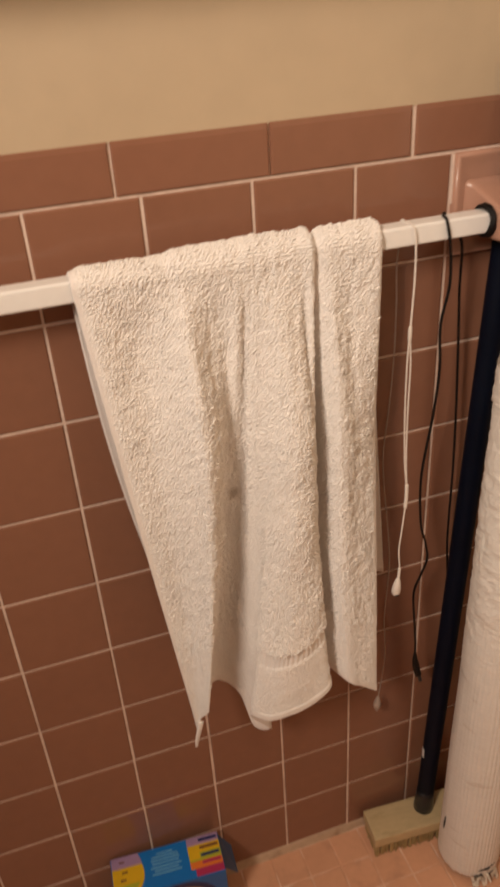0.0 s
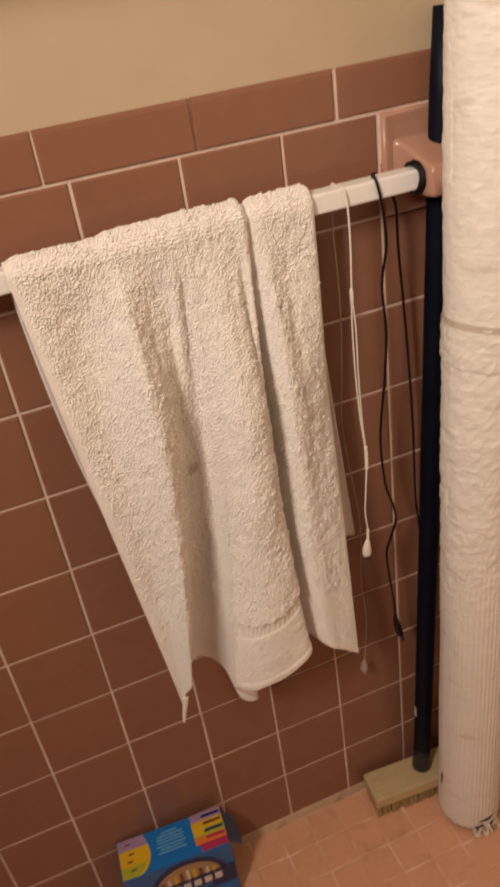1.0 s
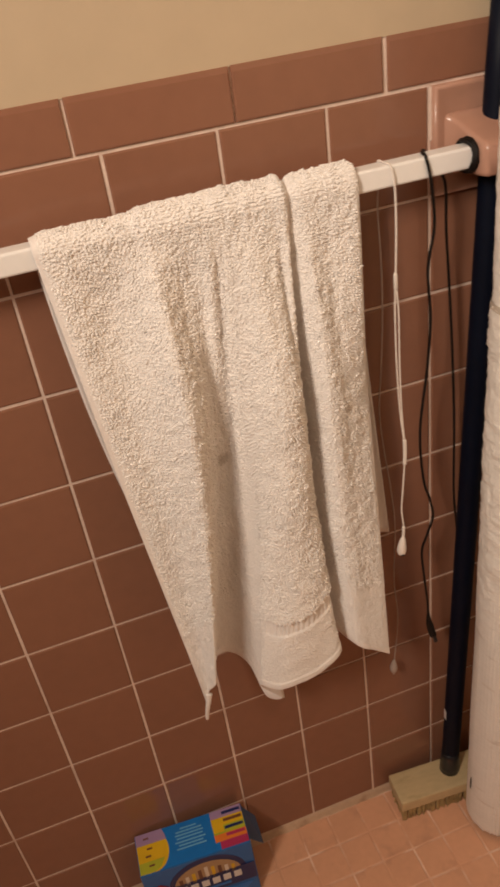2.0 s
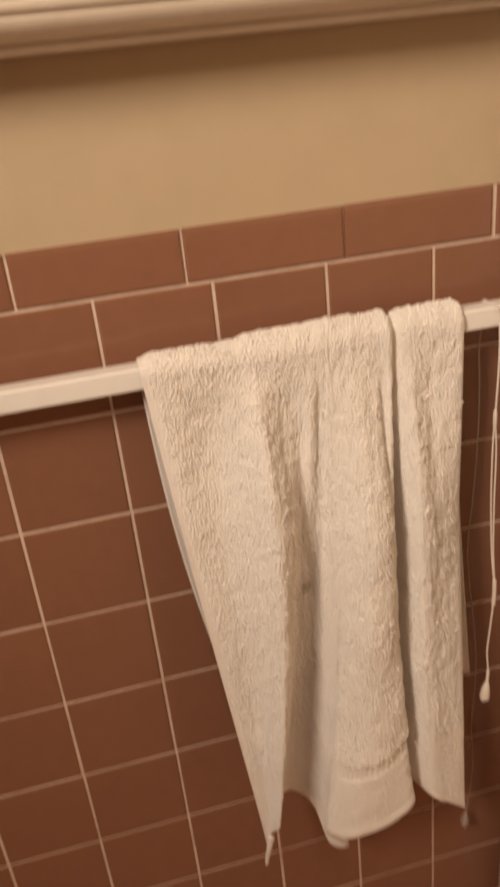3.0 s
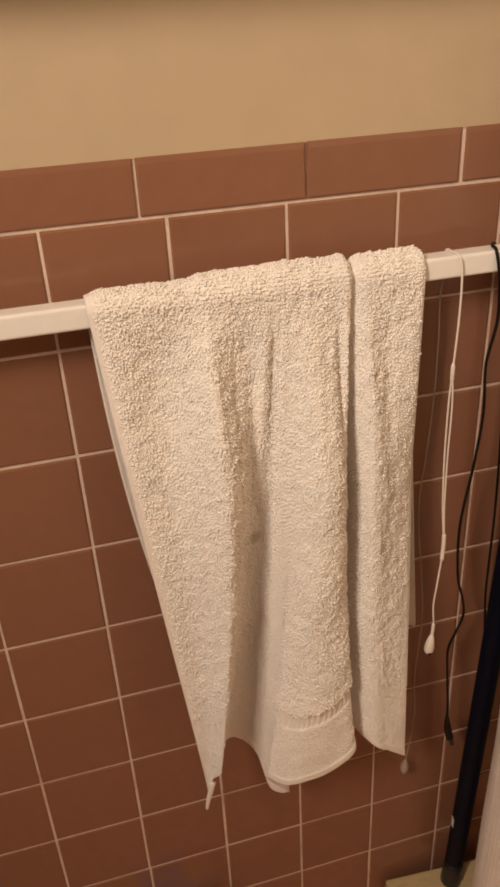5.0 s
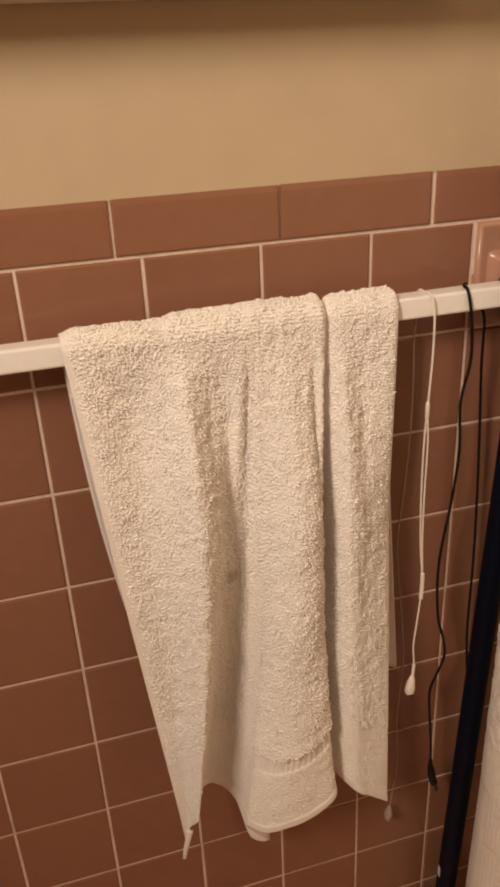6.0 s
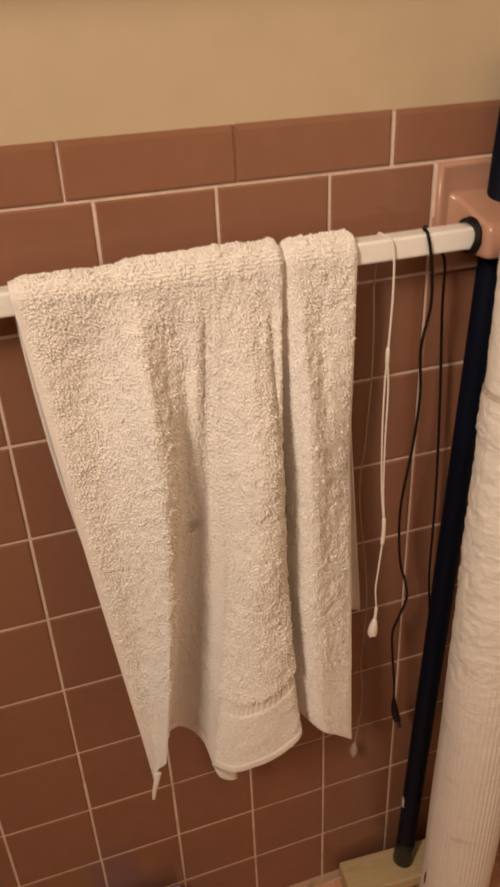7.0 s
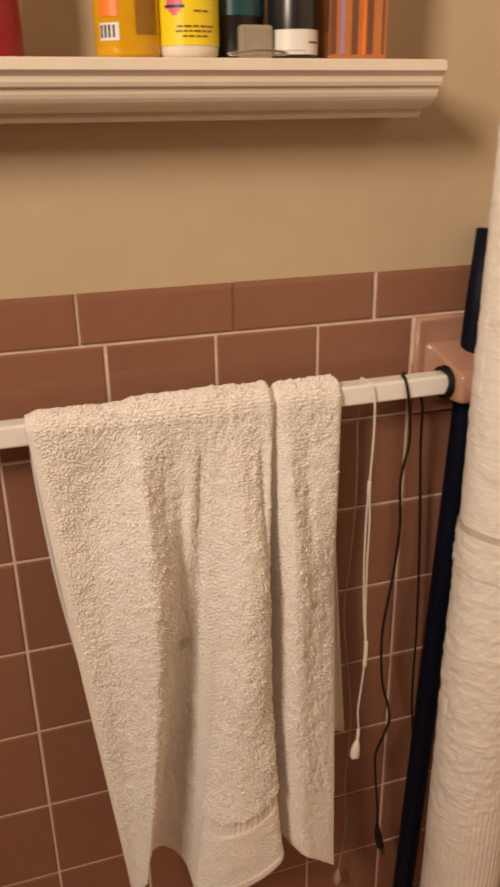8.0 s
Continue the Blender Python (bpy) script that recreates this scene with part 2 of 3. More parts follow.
prof += [(-0.0605, SHELF - 0.0405), (-0.0585, SHELF - 0.0435), (-0.054, SHELF - 0.0445), (-0.001, SHELF - 0.0445), (-0.001, SHELF - 0.0093), (-0.0984, SHELF - 0.0093), (-0.0988, SHELF - 0.001)]
ends = [[bm.verts.new((x, y, z)) for y, z in prof] for x in (-0.52, 0.397)]
for k in range(len(prof)):
    j = (k + 1) % len(prof)
    bm.faces.new((ends[0][k], ends[0][j], ends[1][j], ends[1][k]))
for e in ends:
    bm.faces.new(e)
part("crown_moulding", bm, WHITE, shelf)

# towel bar between two porcelain brackets
BX0, BY, BZ = 0.466, -0.0415, 1.0445


def bracket(x):
    """Porcelain tile with an arm that takes the bar; x is the middle of the tile."""
    b = thing("towel_bar_bracket", x, 0, TOP - P / 2, "pink porcelain towel bar bracket set among the tiles", "bracket", "bracket pair")
    bm, rings = bmesh.new(), []
    for w, y in ((0.0535, 0.0065), (0.0535, -0.0060), (0.0528, -0.0078), (0.0512, -0.0088), (0.0490, -0.0084), (0.0440, -0.0068), (0.0360, -0.0060)):
        rings.append([bm.verts.new((sx * w, y, sz * w)) for sx, sz in ((-1, -1), (1, -1), (1, 1), (-1, 1))])
    for a, c in zip(rings, rings[1:]):
        for k in range(4):
            bm.faces.new((a[k], a[(k + 1) % 4], c[(k + 1) % 4], c[k]))
    bm.faces.new(rings[-1])
    part("plate", bm, BRACKET, b, smooth=True)
    bm = bmesh.new()
    rings = []
    for y, hw, z0, z1 in ((-0.004, 0.0450, -0.036, 0.0280), (-0.0085, 0.0395, -0.032, 0.0240), (-0.016, 0.0350, -0.030, 0.0205), (-0.030, 0.0342, -0.0285, 0.0160), (-0.058, 0.0335, -0.0265, 0.0085), (-0.0655, 0.0325, -0.0255, 0.0060), (-0.0680, 0.030, -0.023, 0.0030)):
        ring = []
        for cx, cz, a0 in ((1, 1, 0), (-1, 1, 90), (-1, -1, 180), (1, -1, 270)):
            for a in (0, 30, 60, 90):
                t = radians(a0 + a)
                r = 0.005
                ring.append(bm.verts.new((cx * (hw - r) + r * math.cos(t), y, (z1 - r if cz > 0 else z0 + r) + r * math.sin(t))))
        rings.append(ring)
    for a, c in zip(rings, rings[1:]):
        for k in range(16):
            bm.faces.new((a[k], a[(k + 1) % 16], c[(k + 1) % 16], c[k]))
    bm.faces.new(rings[0]), bm.faces.new(rings[-1])
    part("arm", bm, BRACKET, b, smooth=True)
    part("caulk", box(-0.0560, -0.0530, -0.0022, 0.0, 0.002, 0.0535, 0.0009, 2), GROUT, b, "smear of white caulk along the edge")
    return b


bracket(4.5 * P)
bracket(-3.5 * P)
bar = tagged(part("towel_bar", box(-3.5 * P + 0.028, BX0 + 0.003, BY - 0.0105, BY + 0.0105, BZ - 0.0105, BZ + 0.0105, 0.0035, 4), BAR), "white square plastic towel bar set in the brackets", "towel bar")
for k, (x, r, tilt) in enumerate(((0.4525, 0.0150, 6), (0.4570, 0.0158, -5), (0.4605, 0.0146, 3))):
    bm = bmesh.new()
    tube([(0.001 * math.sin(3 * a), r * math.cos(a) * (1.02 if k else 0.98), r * math.sin(a)) for a in [2 * math.pi * i / 24 for i in range(25)]], 0.0022, 8, bm, 3)
    ring = tagged(part("hair_tie", bm, CORD_BLACK, smooth=True), "black elastic hair tie round the end of the towel bar", "hair tie", "hair ties on the bar")
    ring.matrix_basis = pose(x, BY, BZ, 0, 0, tilt)


# ---- towel ----
# folds across the cloth: share of width, x at bar / middle / hem, depth at middle / hem, height of hem
FOLDS = np.array([
    (0.00, 0.027, 0.052, 0.080, -0.076, -0.104, 0.494), (0.05, 0.044, 0.066, 0.0815, -0.075, -0.102, 0.500),
    (0.10, 0.068, 0.084, 0.084, -0.075, -0.103, 0.510), (0.17, 0.104, 0.106, 0.088, -0.095, -0.112, 0.524),
    (0.22, 0.128, 0.120, 0.093, -0.108, -0.115, 0.534), (0.28, 0.152, 0.135, 0.099, -0.092, -0.096, 0.541),
    (0.33, 0.168, 0.147, 0.107, -0.069, -0.070, 0.526), (0.39, 0.182, 0.160, 0.125, -0.062, -0.058, 0.512),
    (0.44, 0.190, 0.169, 0.146, -0.061, -0.062, 0.480), (0.46, 0.194, 0.1728, 0.158, -0.067, -0.069, 0.424), (0.49, 0.200, 0.1795, 0.176, -0.076, -0.081, 0.424),
    (0.51, 0.204, 0.184, 0.146, -0.087, -0.097, 0.482), (0.555, 0.216, 0.195, 0.163, -0.102, -0.117, 0.486),
    (0.60, 0.230, 0.211, 0.186, -0.111, -0.124, 0.490), (0.645, 0.246, 0.232, 0.220, -0.103, -0.122, 0.494),
    (0.69, 0.255, 0.246, 0.253, -0.079, -0.110, 0.505), (0.735, 0.2610, 0.249, 0.256, -0.044, -0.064, 0.506),
    (0.775, 0.2690, 0.262, 0.268, -0.074, -0.086, 0.499), (0.82, 0.281, 0.273, 0.280, -0.092, -0.103, 0.491),
    (0.90, 0.303, 0.297, 0.301, -0.078, -0.100, 0.472), (1.00, 0.332, 0.330, 0.325, -0.055, -0.094, 0.447)])


def fold(s, col):
    """Smooth value of one column of FOLDS at the share s."""
    xs, ys = FOLDS[:, 0], FOLDS[:, col]
    k = int(min(max(np.searchsorted(xs, s) - 1, 0), len(xs) - 2))
    h = xs[k + 1] - xs[k]
    t = (s - xs[k]) / h
    m = lambda i: 0.0 if i in (0, len(xs) - 1) else (ys[i + 1] - ys[i - 1]) / (xs[i + 1] - xs[i - 1])
    return ((1 + 2 * t) * (1 - t) ** 2 * ys[k] + t * (1 - t) ** 2 * h * m(k) + t * t * (3 - 2 * t) * ys[k + 1] + t * t * (t - 1) * h * m(k + 1))


RB = 0.0174                    # how far the cloth stands off the bar's middle
ZT = BZ + 0.0022


def cloth(s, v):
    """A place on the towel: v runs from -1 (hem at the back) over the bar at 0 to 1 (hem in front)."""
    lump = 0.0007 * noise.noise((s * 14, 0.3, 7.7)) + 0.0007 * noise.noise((s * 40, 1.3, 2.7))
    k = max(0.0, min(1.0, (s - 0.185) / 0.035))
    lump += 0.0038 * k * k * (3 - 2 * k) - 0.0012 - 0.0075 * math.exp(-((s - 0.738) / 0.030) ** 2)
    lump += 0.0012 * math.exp(-((s - 0.68) / 0.03) ** 2) - 0.0012 * max(0.0, min(1.0, (s - 0.74) / 0.03))
    lump -= 0.0045 * max(0.0, (s - 0.955) / 0.045) ** 2 + 0.003 * max(0.0, (0.03 - s) / 0.03) ** 2
    xt = fold(s, 1)
    if abs(v) < 0.05:
        a = v / 0.05 * math.pi / 2
        r = RB + lump
        return Vector((xt, BY - r * math.sin(a), ZT + r * math.cos(a) * 0.95))
    if v > 0:
        w = (v - 0.05) / 0.95
        ym, yb, zb = fold(s, 4), fold(s, 5), fold(s, 6)
        x = xt * (1 - w) * (1 - 2 * w) + fold(s, 2) * 4 * w * (1 - w) + fold(s, 3) * w * (2 * w - 1)
        yt = BY - RB - lump
        g = min(1, w / 0.38)
        g = g * g * (3 - 2 * g)
        y = yt + (ym - yt) * g + (yb - ym) * max(0.0, (w - 0.35) / 0.65)
        k = min(1.0, w / 0.09)
        gather = math.exp(-((w - 0.15) / 0.13) ** 2) * k * k * (3 - 2 * k)
        for at, wide, deep in ((0.12, 0.05, 0.011), (0.205, 0.030, -0.010), (0.29, 0.040, 0.008), (0.335, 0.020, 0.003), (0.375, 0.028, -0.004), (0.425, 0.022, 0.002), (0.48, 0.03, -0.003), (0.56, 0.05, -0.006), (0.652, 0.016, 0.007), (0.70, 0.018, -0.005), (0.80, 0.025, -0.005), (0.88, 0.03, 0.004), (0.95, 0.03, -0.003)):
            y += deep * gather * math.exp(-((s - at) / wide) ** 2)
        return Vector((x, y, ZT + (zb - ZT) * w))
    w = (-v - 0.05) / 0.95
    x = xt + (0.074 + 0.291 * s - xt) * w - 0.008 * (1 - s) * math.sin(math.pi * min(1, w / 0.85))
    zb = 0.60 - 0.012 * s
    return Vector((x, BY + RB + lump + (-0.019 - (BY + RB)) * min(1, w * 2) + 0.003 * math.sin(9 * s + 1) * w, ZT + (zb - ZT) * w))


NS, NF, NB, NO = 360, 520, 50, 34
VS = [-1 + 0.95 * i / NB for i in range(NB)] + [-0.05 + 0.1 * i / NO for i in range(NO)] + [0.05 + 0.95 * i / NF for i in range(NF + 1)]
bm = bmesh.new()
grid = [[cloth(i / NS, v) for i in range(NS + 1)] for v in VS]
A = np.array([[tuple(p) for p in r] for r in grid])
du, dv = np.gradient(A, axis=1), np.gradient(A, axis=0)
N = np.cross(du, dv)
N /= np.linalg.norm(N, axis=2, keepdims=True) + 1e-12
verts = []


WIDE = np.minimum(1.0, np.linalg.norm(du, axis=2) / 0.0008)
for j, v in enumerate(VS):
    row = []
    for i in range(NS + 1):
        s, p = i / NS, A[j, i]
        q = Vector((s * 0.46, v * 0.56, 0))
        pile, off, mid = 1.0, 0.0, math.exp(-((s - 0.62) / 0.10) ** 4)
        below = (1 - v) * 0.6
        if below < 0.103:
            pile, off = 0.55, -0.0004 - 0.0010 * mid
        if 0.084 < below < 0.103:
            pile, off = 0.25, -0.0005 + mid * (-0.0026 + 0.0009 * math.sin(s * 0.42 / 0.0046 * 2 * math.pi))
        if below < 0.009:
            off = 0.0002 * (1 + noise.noise((s * 90, 0, 0)))
        edge = max(0.0, min(1.0, (min(s - 0.022, 0.980 - s)) / 0.04))
        pile *= 0.05 + 0.95 * edge
        off -= 0.0006 * (1 - edge) - 0.0004 * math.exp(-((s - 0.036) / 0.005) ** 2)
        calm = (1 - 0.95 * math.exp(-((s - 0.738) / 0.04) ** 2)) * (1 - (0.7 if v > 0.4 else 0.0) * math.exp(-((s - 0.472) / 0.022) ** 4))
        pile *= WIDE[j, i] * calm
        if abs(v) < 0.06:
            pile *= 0.6
        if v < -0.05:
            pile = off = 0.0
        swell = 0.0016 * mid * math.exp(-((below - 0.112) / 0.008) ** 2)
        h = pile * (0.0010 * noise.noise(q * 62) + 0.0009 * noise.noise(q * 125 + Vector((0, 0, 5))) - 0.0010) + off + swell + edge * calm * (1 + 1.3 * mid * math.exp(-((below - 0.17) / 0.06) ** 2)) * (0.0016 * noise.noise(q * 16) + 0.0005 * noise.noise(Vector((q.x + 0.5 * q.y, q.y - 0.4 * q.x, 3)) * 38))
        row.append(p - N[j, i] * h)
    verts.append(row)
# the two faces of the cloth and the selvedge that joins them
NR, NC = len(VS), NS + 1
outer = np.array(verts)
inner = A + N * 0.0034
ids = np.arange(NR * NC).reshape(NR, NC)
front = np.stack((ids[:-1, :-1], ids[:-1, 1:], ids[1:, 1:], ids[1:, :-1]), axis=2).reshape(-1, 4)
back = front[:, ::-1] + NR * NC
loop = np.concatenate((ids[0, :], ids[1:, -1], ids[-1, -2::-1], ids[-2:0:-1, 0]))
after = np.roll(loop, -1)
rim = np.stack((after, loop, loop + NR * NC, after + NR * NC), axis=1)
me = bpy.data.meshes.new("bath_towel")
me.from_pydata(np.concatenate((outer.reshape(-1, 3), inner.reshape(-1, 3))).tolist(), [], np.concatenate((front[:, ::-1], back[:, ::-1], rim[:, ::-1])).tolist())
share, low = np.meshgrid(np.arange(NS) / NS, (1 - np.array(VS[:-1])) * 0.6)
flat = ((low < 0.005) | (share < 0.022) | (share > 0.980)).astype(int).ravel()
me.polygons.foreach_set("material_index", np.concatenate((flat, flat, np.ones(len(rim), int))))
me.polygons.foreach_set("use_smooth", np.ones(len(flat) * 2 + len(rim), bool))
me.update()
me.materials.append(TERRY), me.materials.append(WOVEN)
towel = tagged(new("bath_towel", me), "white terry bath towel draped in folds over the bar", "towel")
# the loose corner of the hem
tip = cloth(0.0, 1.0)
bm = tube([tip + Vector((0.003, 0, 0.012)), tip + Vector((0, -0.001, 0)), tip + Vector((-0.004, -0.001, -0.016)), tip + Vector((-0.006, 0, -0.030))], lambda f: 0.0042 - 0.0024 * f, 8, None, 8, 0.5)
part("hem_corner", bm, WOVEN, towel, "twisted loose corner of the hem", smooth=True)


def stain(mat, place, radius, colour, strength):
    """A soft-edged stain soaked into the cloth round a place."""
    n, link = mat.node_tree.nodes, mat.node_tree.links.new
    b = n["Principled BSDF"]
    before = b.inputs["Base Color"].links[0].from_socket
    tc, far, grain = n.new("ShaderNodeTexCoord"), n.new("ShaderNodeVectorMath"), n.new("ShaderNodeTexNoise")
    far.operation = "DISTANCE"
    far.inputs[1].default_value = place
    link(tc.outputs["Object"], far.inputs[0]), link(tc.outputs["Object"], grain.inputs["Vector"])
    grain.inputs["Scale"].default_value = 260
    wob = n.new("ShaderNodeMath")
    wob.operation = "MULTIPLY_ADD"
    wob.inputs[1].default_value = radius * 0.9
    link(grain.outputs["Fac"], wob.inputs[0]), link(far.outputs["Value"], wob.inputs[2])
    rim = n.new("ShaderNodeMapRange")
    rim.inputs["From Min"].default_value, rim.inputs["From Max"].default_value = radius * 0.9, radius * 1.6
    rim.inputs["To Min"].default_value, rim.inputs["To Max"].default_value = strength, 0.0
    link(wob.outputs[0], rim.inputs["Value"])
    mix = n.new("ShaderNodeMix")
    mix.data_type = "RGBA"
    mix.inputs[7].default_value = (*colour, 1)
    link(rim.outputs[0], mix.inputs[0]), link(before, mix.inputs[6]), link(mix.outputs[2], b.inputs["Base Color"])


# loops of the pile, leaning with the lie of the cloth
rng = np.random.default_rng(5)
jj, ii = np.mgrid[NB:NR - 3:2, 6:NS - 6:2]
ii = ii + (jj // 2) % 2
jj, ii = jj.ravel(), ii.ravel()
share, low = ii / NS, (1 - np.array(VS)[jj]) * 0.6
height = 0.0016 * np.clip(np.minimum(share - 0.024, 0.979 - share) / 0.014, 0, 1) ** 0.5
height *= np.where(low < 0.084, 0.45, 1.0) * np.where(low < 0.009, 0.0, 1.0)
height *= np.where((low > 0.083) & (low < 0.104), 0.5 * (1 - np.exp(-((share - 0.62) / 0.10) ** 4)), 1.0)
height *= np.minimum(1.0, np.linalg.norm(du, axis=2)[jj, ii] / 0.0006) * (1 - 0.9 * np.exp(-((share - 0.738) / 0.03) ** 2)) * (1 - 0.6 * np.exp(-((share - 0.472) / 0.020) ** 4) * (low < 0.33))
clump = np.array([noise.noise((a * 58, b * 75, 1.5)) + 0.7 * noise.noise((a * 130, b * 170, 4.5)) for a, b in zip(share, np.array(VS)[jj])])
height *= np.clip(0.90 + 0.75 * clump + rng.normal(0, 0.18, len(clump)), 0.45, 1.9)
keep = height > 0.0003
jj, ii, height, clump = jj[keep], ii[keep], height[keep], clump[keep]
east = du[jj, ii] / (np.linalg.norm(du[jj, ii], axis=1, keepdims=True) + 1e-12)
down = dv[jj, ii] / (np.linalg.norm(dv[jj, ii], axis=1, keepdims=True) + 1e-12)
out = -N[jj, ii]
root = outer[jj, ii] + 0.0010 * (rng.uniform(-1, 1, (len(jj), 1)) * east + rng.uniform(-1, 1, (len(jj), 1)) * down)
lean = (rng.normal(0, 0.50, (len(jj), 1)) + 0.5 * clump[:, None]) * east + (0.30 + rng.normal(0, 0.45, (len(jj), 1))) * down
wide = 0.00118 * rng.uniform(0.8, 1.25, len(jj))
tall = height[:, None]
spin = rng.uniform(0, math.pi, (len(jj), 1))
tuft = []
for up, swing, girth in ((-0.15, 0.0, 0.9), (0.45, 0.25, 1.1), (0.85, 0.65, 0.75)):
    for k in range(4):
        a = spin + k * math.pi / 2
        tuft.append(root + tall * (up * out + swing * lean) + (girth * wide)[:, None] * (np.cos(a) * east + np.sin(a) * down))
tuft.append(root + tall * (1.02 * out + 0.9 * lean))
tuft = np.stack(tuft, axis=1)
quads = [(r + k, r + (k + 1) % 4, r + 4 + (k + 1) % 4, r + 4 + k) for r in (0, 4) for k in range(4)]
caps = [(8 + k, 8 + (k + 1) % 4, 12) for k in range(4)]
base = 13 * np.arange(len(jj))[:, None, None]
pm = bpy.data.meshes.new("nap")
pm.from_pydata(tuft.reshape(-1, 3).tolist(), [], (base + np.array(quads)).reshape(-1, 4).tolist() + (base + np.array(caps)).reshape(-1, 3).tolist())
pm.polygons.foreach_set("use_smooth", np.ones(len(pm.polygons), bool))
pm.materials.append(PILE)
nap = tagged(new("nap", pm), "looped white cotton pile", kind="stuff")
nap.parent = towel

for cotton in (TERRY, PILE):
    stain(cotton, cloth(0.375, 0.50), 0.0085, (0.40, 0.33, 0.27), 0.55)
    stain(cotton, cloth(0.605, 0.47) + Vector((0, -0.003, 0)), 0.0030, (0.16, 0.12, 0.09), 0.75)
    stain(cotton, cloth(0.13, 0.33) + Vector((0, -0.003, 0)), 0.0026, (0.3, 0.25, 0.2), 0.5)

# ---- cords over the bar ----
ear = thing("earphone_cord", 0.365, BY, BZ + 0.0105, "thin white earphone cord hung over the towel bar", "cord")


def at_origin(ob, pts):
    o = ob.matrix_basis.translation
    return [Vector(p) - o for p in pts]


F, B = BY - 0.0135, BY + 0.0125
T = BZ + 0.0118
over = [(0.369, F, 1.040), (0.3665, F + 0.002, T - 0.002), (0.3645, BY, T), (0.364, B - 0.002, T - 0.002), (0.366, B + 0.002, 1.035)]
part("cord", tube(at_origin(ear, [(0.365, -0.060, 0.942), (0.3685, -0.0575, 1.0)] + over), 0.0011, 8), CORD_WHITE, ear, smooth=True)
# back strand of the same white cord, coloured as if in shade
part("cord", tube(at_origin(ear, over[-1:] + [(0.367, -0.021, 1.003), (0.369, -0.02, 0.961), (0.370, -0.018, 0.901), (0.366, -0.018, 0.830), (0.361, -0.018, 0.769), (0.364, -0.019, 0.715), (0.371, -0.02, 0.650), (0.375, -0.02, 0.585), (0.371, -0.02, 0.498), (0.3745, -0.02, 0.418), (0.366, -0.02, 0.330)]), 0.0009, 8), CORD_SHADED, ear, smooth=True)
part("slider", lathe([(0.0010, 0.932), (0.0021, 0.935), (0.0021, 0.949), (0.0010, 0.952)], 12, 0, 0), CORD_WHITE, ear, smooth=True).location = (0, -0.060 - BY, -BZ - 0.0105)
part("strand", tube(at_origin(ear, [(0.3645, -0.060, 0.940), (0.362, -0.0625, 0.905), (0.3605, -0.066, 0.851), (0.3615, -0.069, 0.793), (0.364, -0.072, 0.754)]), 0.0009, 8), CORD_WHITE, ear, smooth=True)
part("strand", tube(at_origin(ear, [(0.3655, -0.060, 0.940), (0.3662, -0.0625, 0.905), (0.364, -0.066, 0.851), (0.3635, -0.069, 0.793), (0.3647, -0.072, 0.754)]), 0.0009, 8), CORD_WHITE, ear, smooth=True)
part("sleeve", tube(at_origin(ear, [(0.3645, -0.072, 0.757), (0.364, -0.0735, 0.742), (0.3625, -0.075, 0.726)]), 0.0022, 10), CORD_WHITE, ear, smooth=True)
part("strand", tube(at_origin(ear, [(0.3625, -0.075, 0.728), (0.358, -0.077, 0.690), (0.3555, -0.078, 0.665), (0.3565, -0.080, 0.639), (0.3540, -0.0815, 0.625)]), 0.0010, 8), CORD_WHITE, ear, smooth=True)
bud = part("earbud", tube(at_origin(ear, [(0.3565, -0.080, 0.640), (0.3550, -0.0815, 0.628), (0.3525, -0.083, 0.616), (0.3515, -0.083, 0.606), (0.3510, -0.083, 0.601)]), lambda f: 0.0018 + 0.0038 * math.sin(math.pi * min(1, max(0, f - 0.3) * 1.25)) ** 0.7, 14), CORD_WHITE, ear, "white plastic earbud", smooth=True)
part("mesh_grille", lathe([(0.0012, 0), (0.0024, 0.0008), (0.0024, 0.002), (0.0012, 0.003)], 12), CORD_BLACK, bud).location = Vector((0.3508, -0.0865, 0.6015)) - ear.matrix_basis.translation
# hanging bud: shade painted into its white
part("earbud", tube(at_origin(ear, [(0.3665, -0.02, 0.338), (0.365, -0.021, 0.327), (0.364, -0.022, 0.318), (0.364, -0.022, 0.311)]), lambda f: 0.0016 + 0.0042 * math.sin(math.pi * min(1, f * 1.1)), 12), CORD_SHADED, ear, "white plastic earbud with shade put into its colour", smooth=True)

usb = thing("charging_cable", 0.41, BY, BZ + 0.0105, "thin black charging cable hung over the towel bar", "cable")
front = [(0.4065, -0.049, 0.433), (0.4052, -0.049, 0.467), (0.400, -0.05, 0.515), (0.397, -0.05, 0.560), (0.4045, -0.05, 0.585), (0.413, -0.05, 0.612), (0.409, -0.05, 0.640), (0.400, -0.05, 0.676), (0.396, -0.0505, 0.747), (0.4055, -0.051, 0.829), (0.4095, -0.051, 0.886), (0.406, -0.052, 0.941), (0.4125, -0.053, 0.983), (0.411, -0.054, 1.014)]
over = [(0.407, F, 1.038), (0.404, F + 0.003, T - 0.001), (0.406, BY, T + 0.0005), (0.415, B - 0.002, T - 0.002), (0.428, B + 0.002, 1.035), (0.439, -0.0285, 1.018), (0.4425, -0.026, 0.965), (0.449, -0.024, 0.888), (0.455, -0.022, 0.803), (0.460, -0.019, 0.718), (0.463, -0.016, 0.615), (0.470, -0.011, 0.56), (0.478, -0.008, 0.50)]
part("cord", tube(at_origin(usb, front + over), 0.0016, 8), CORD_BLACK, usb, smooth=True)
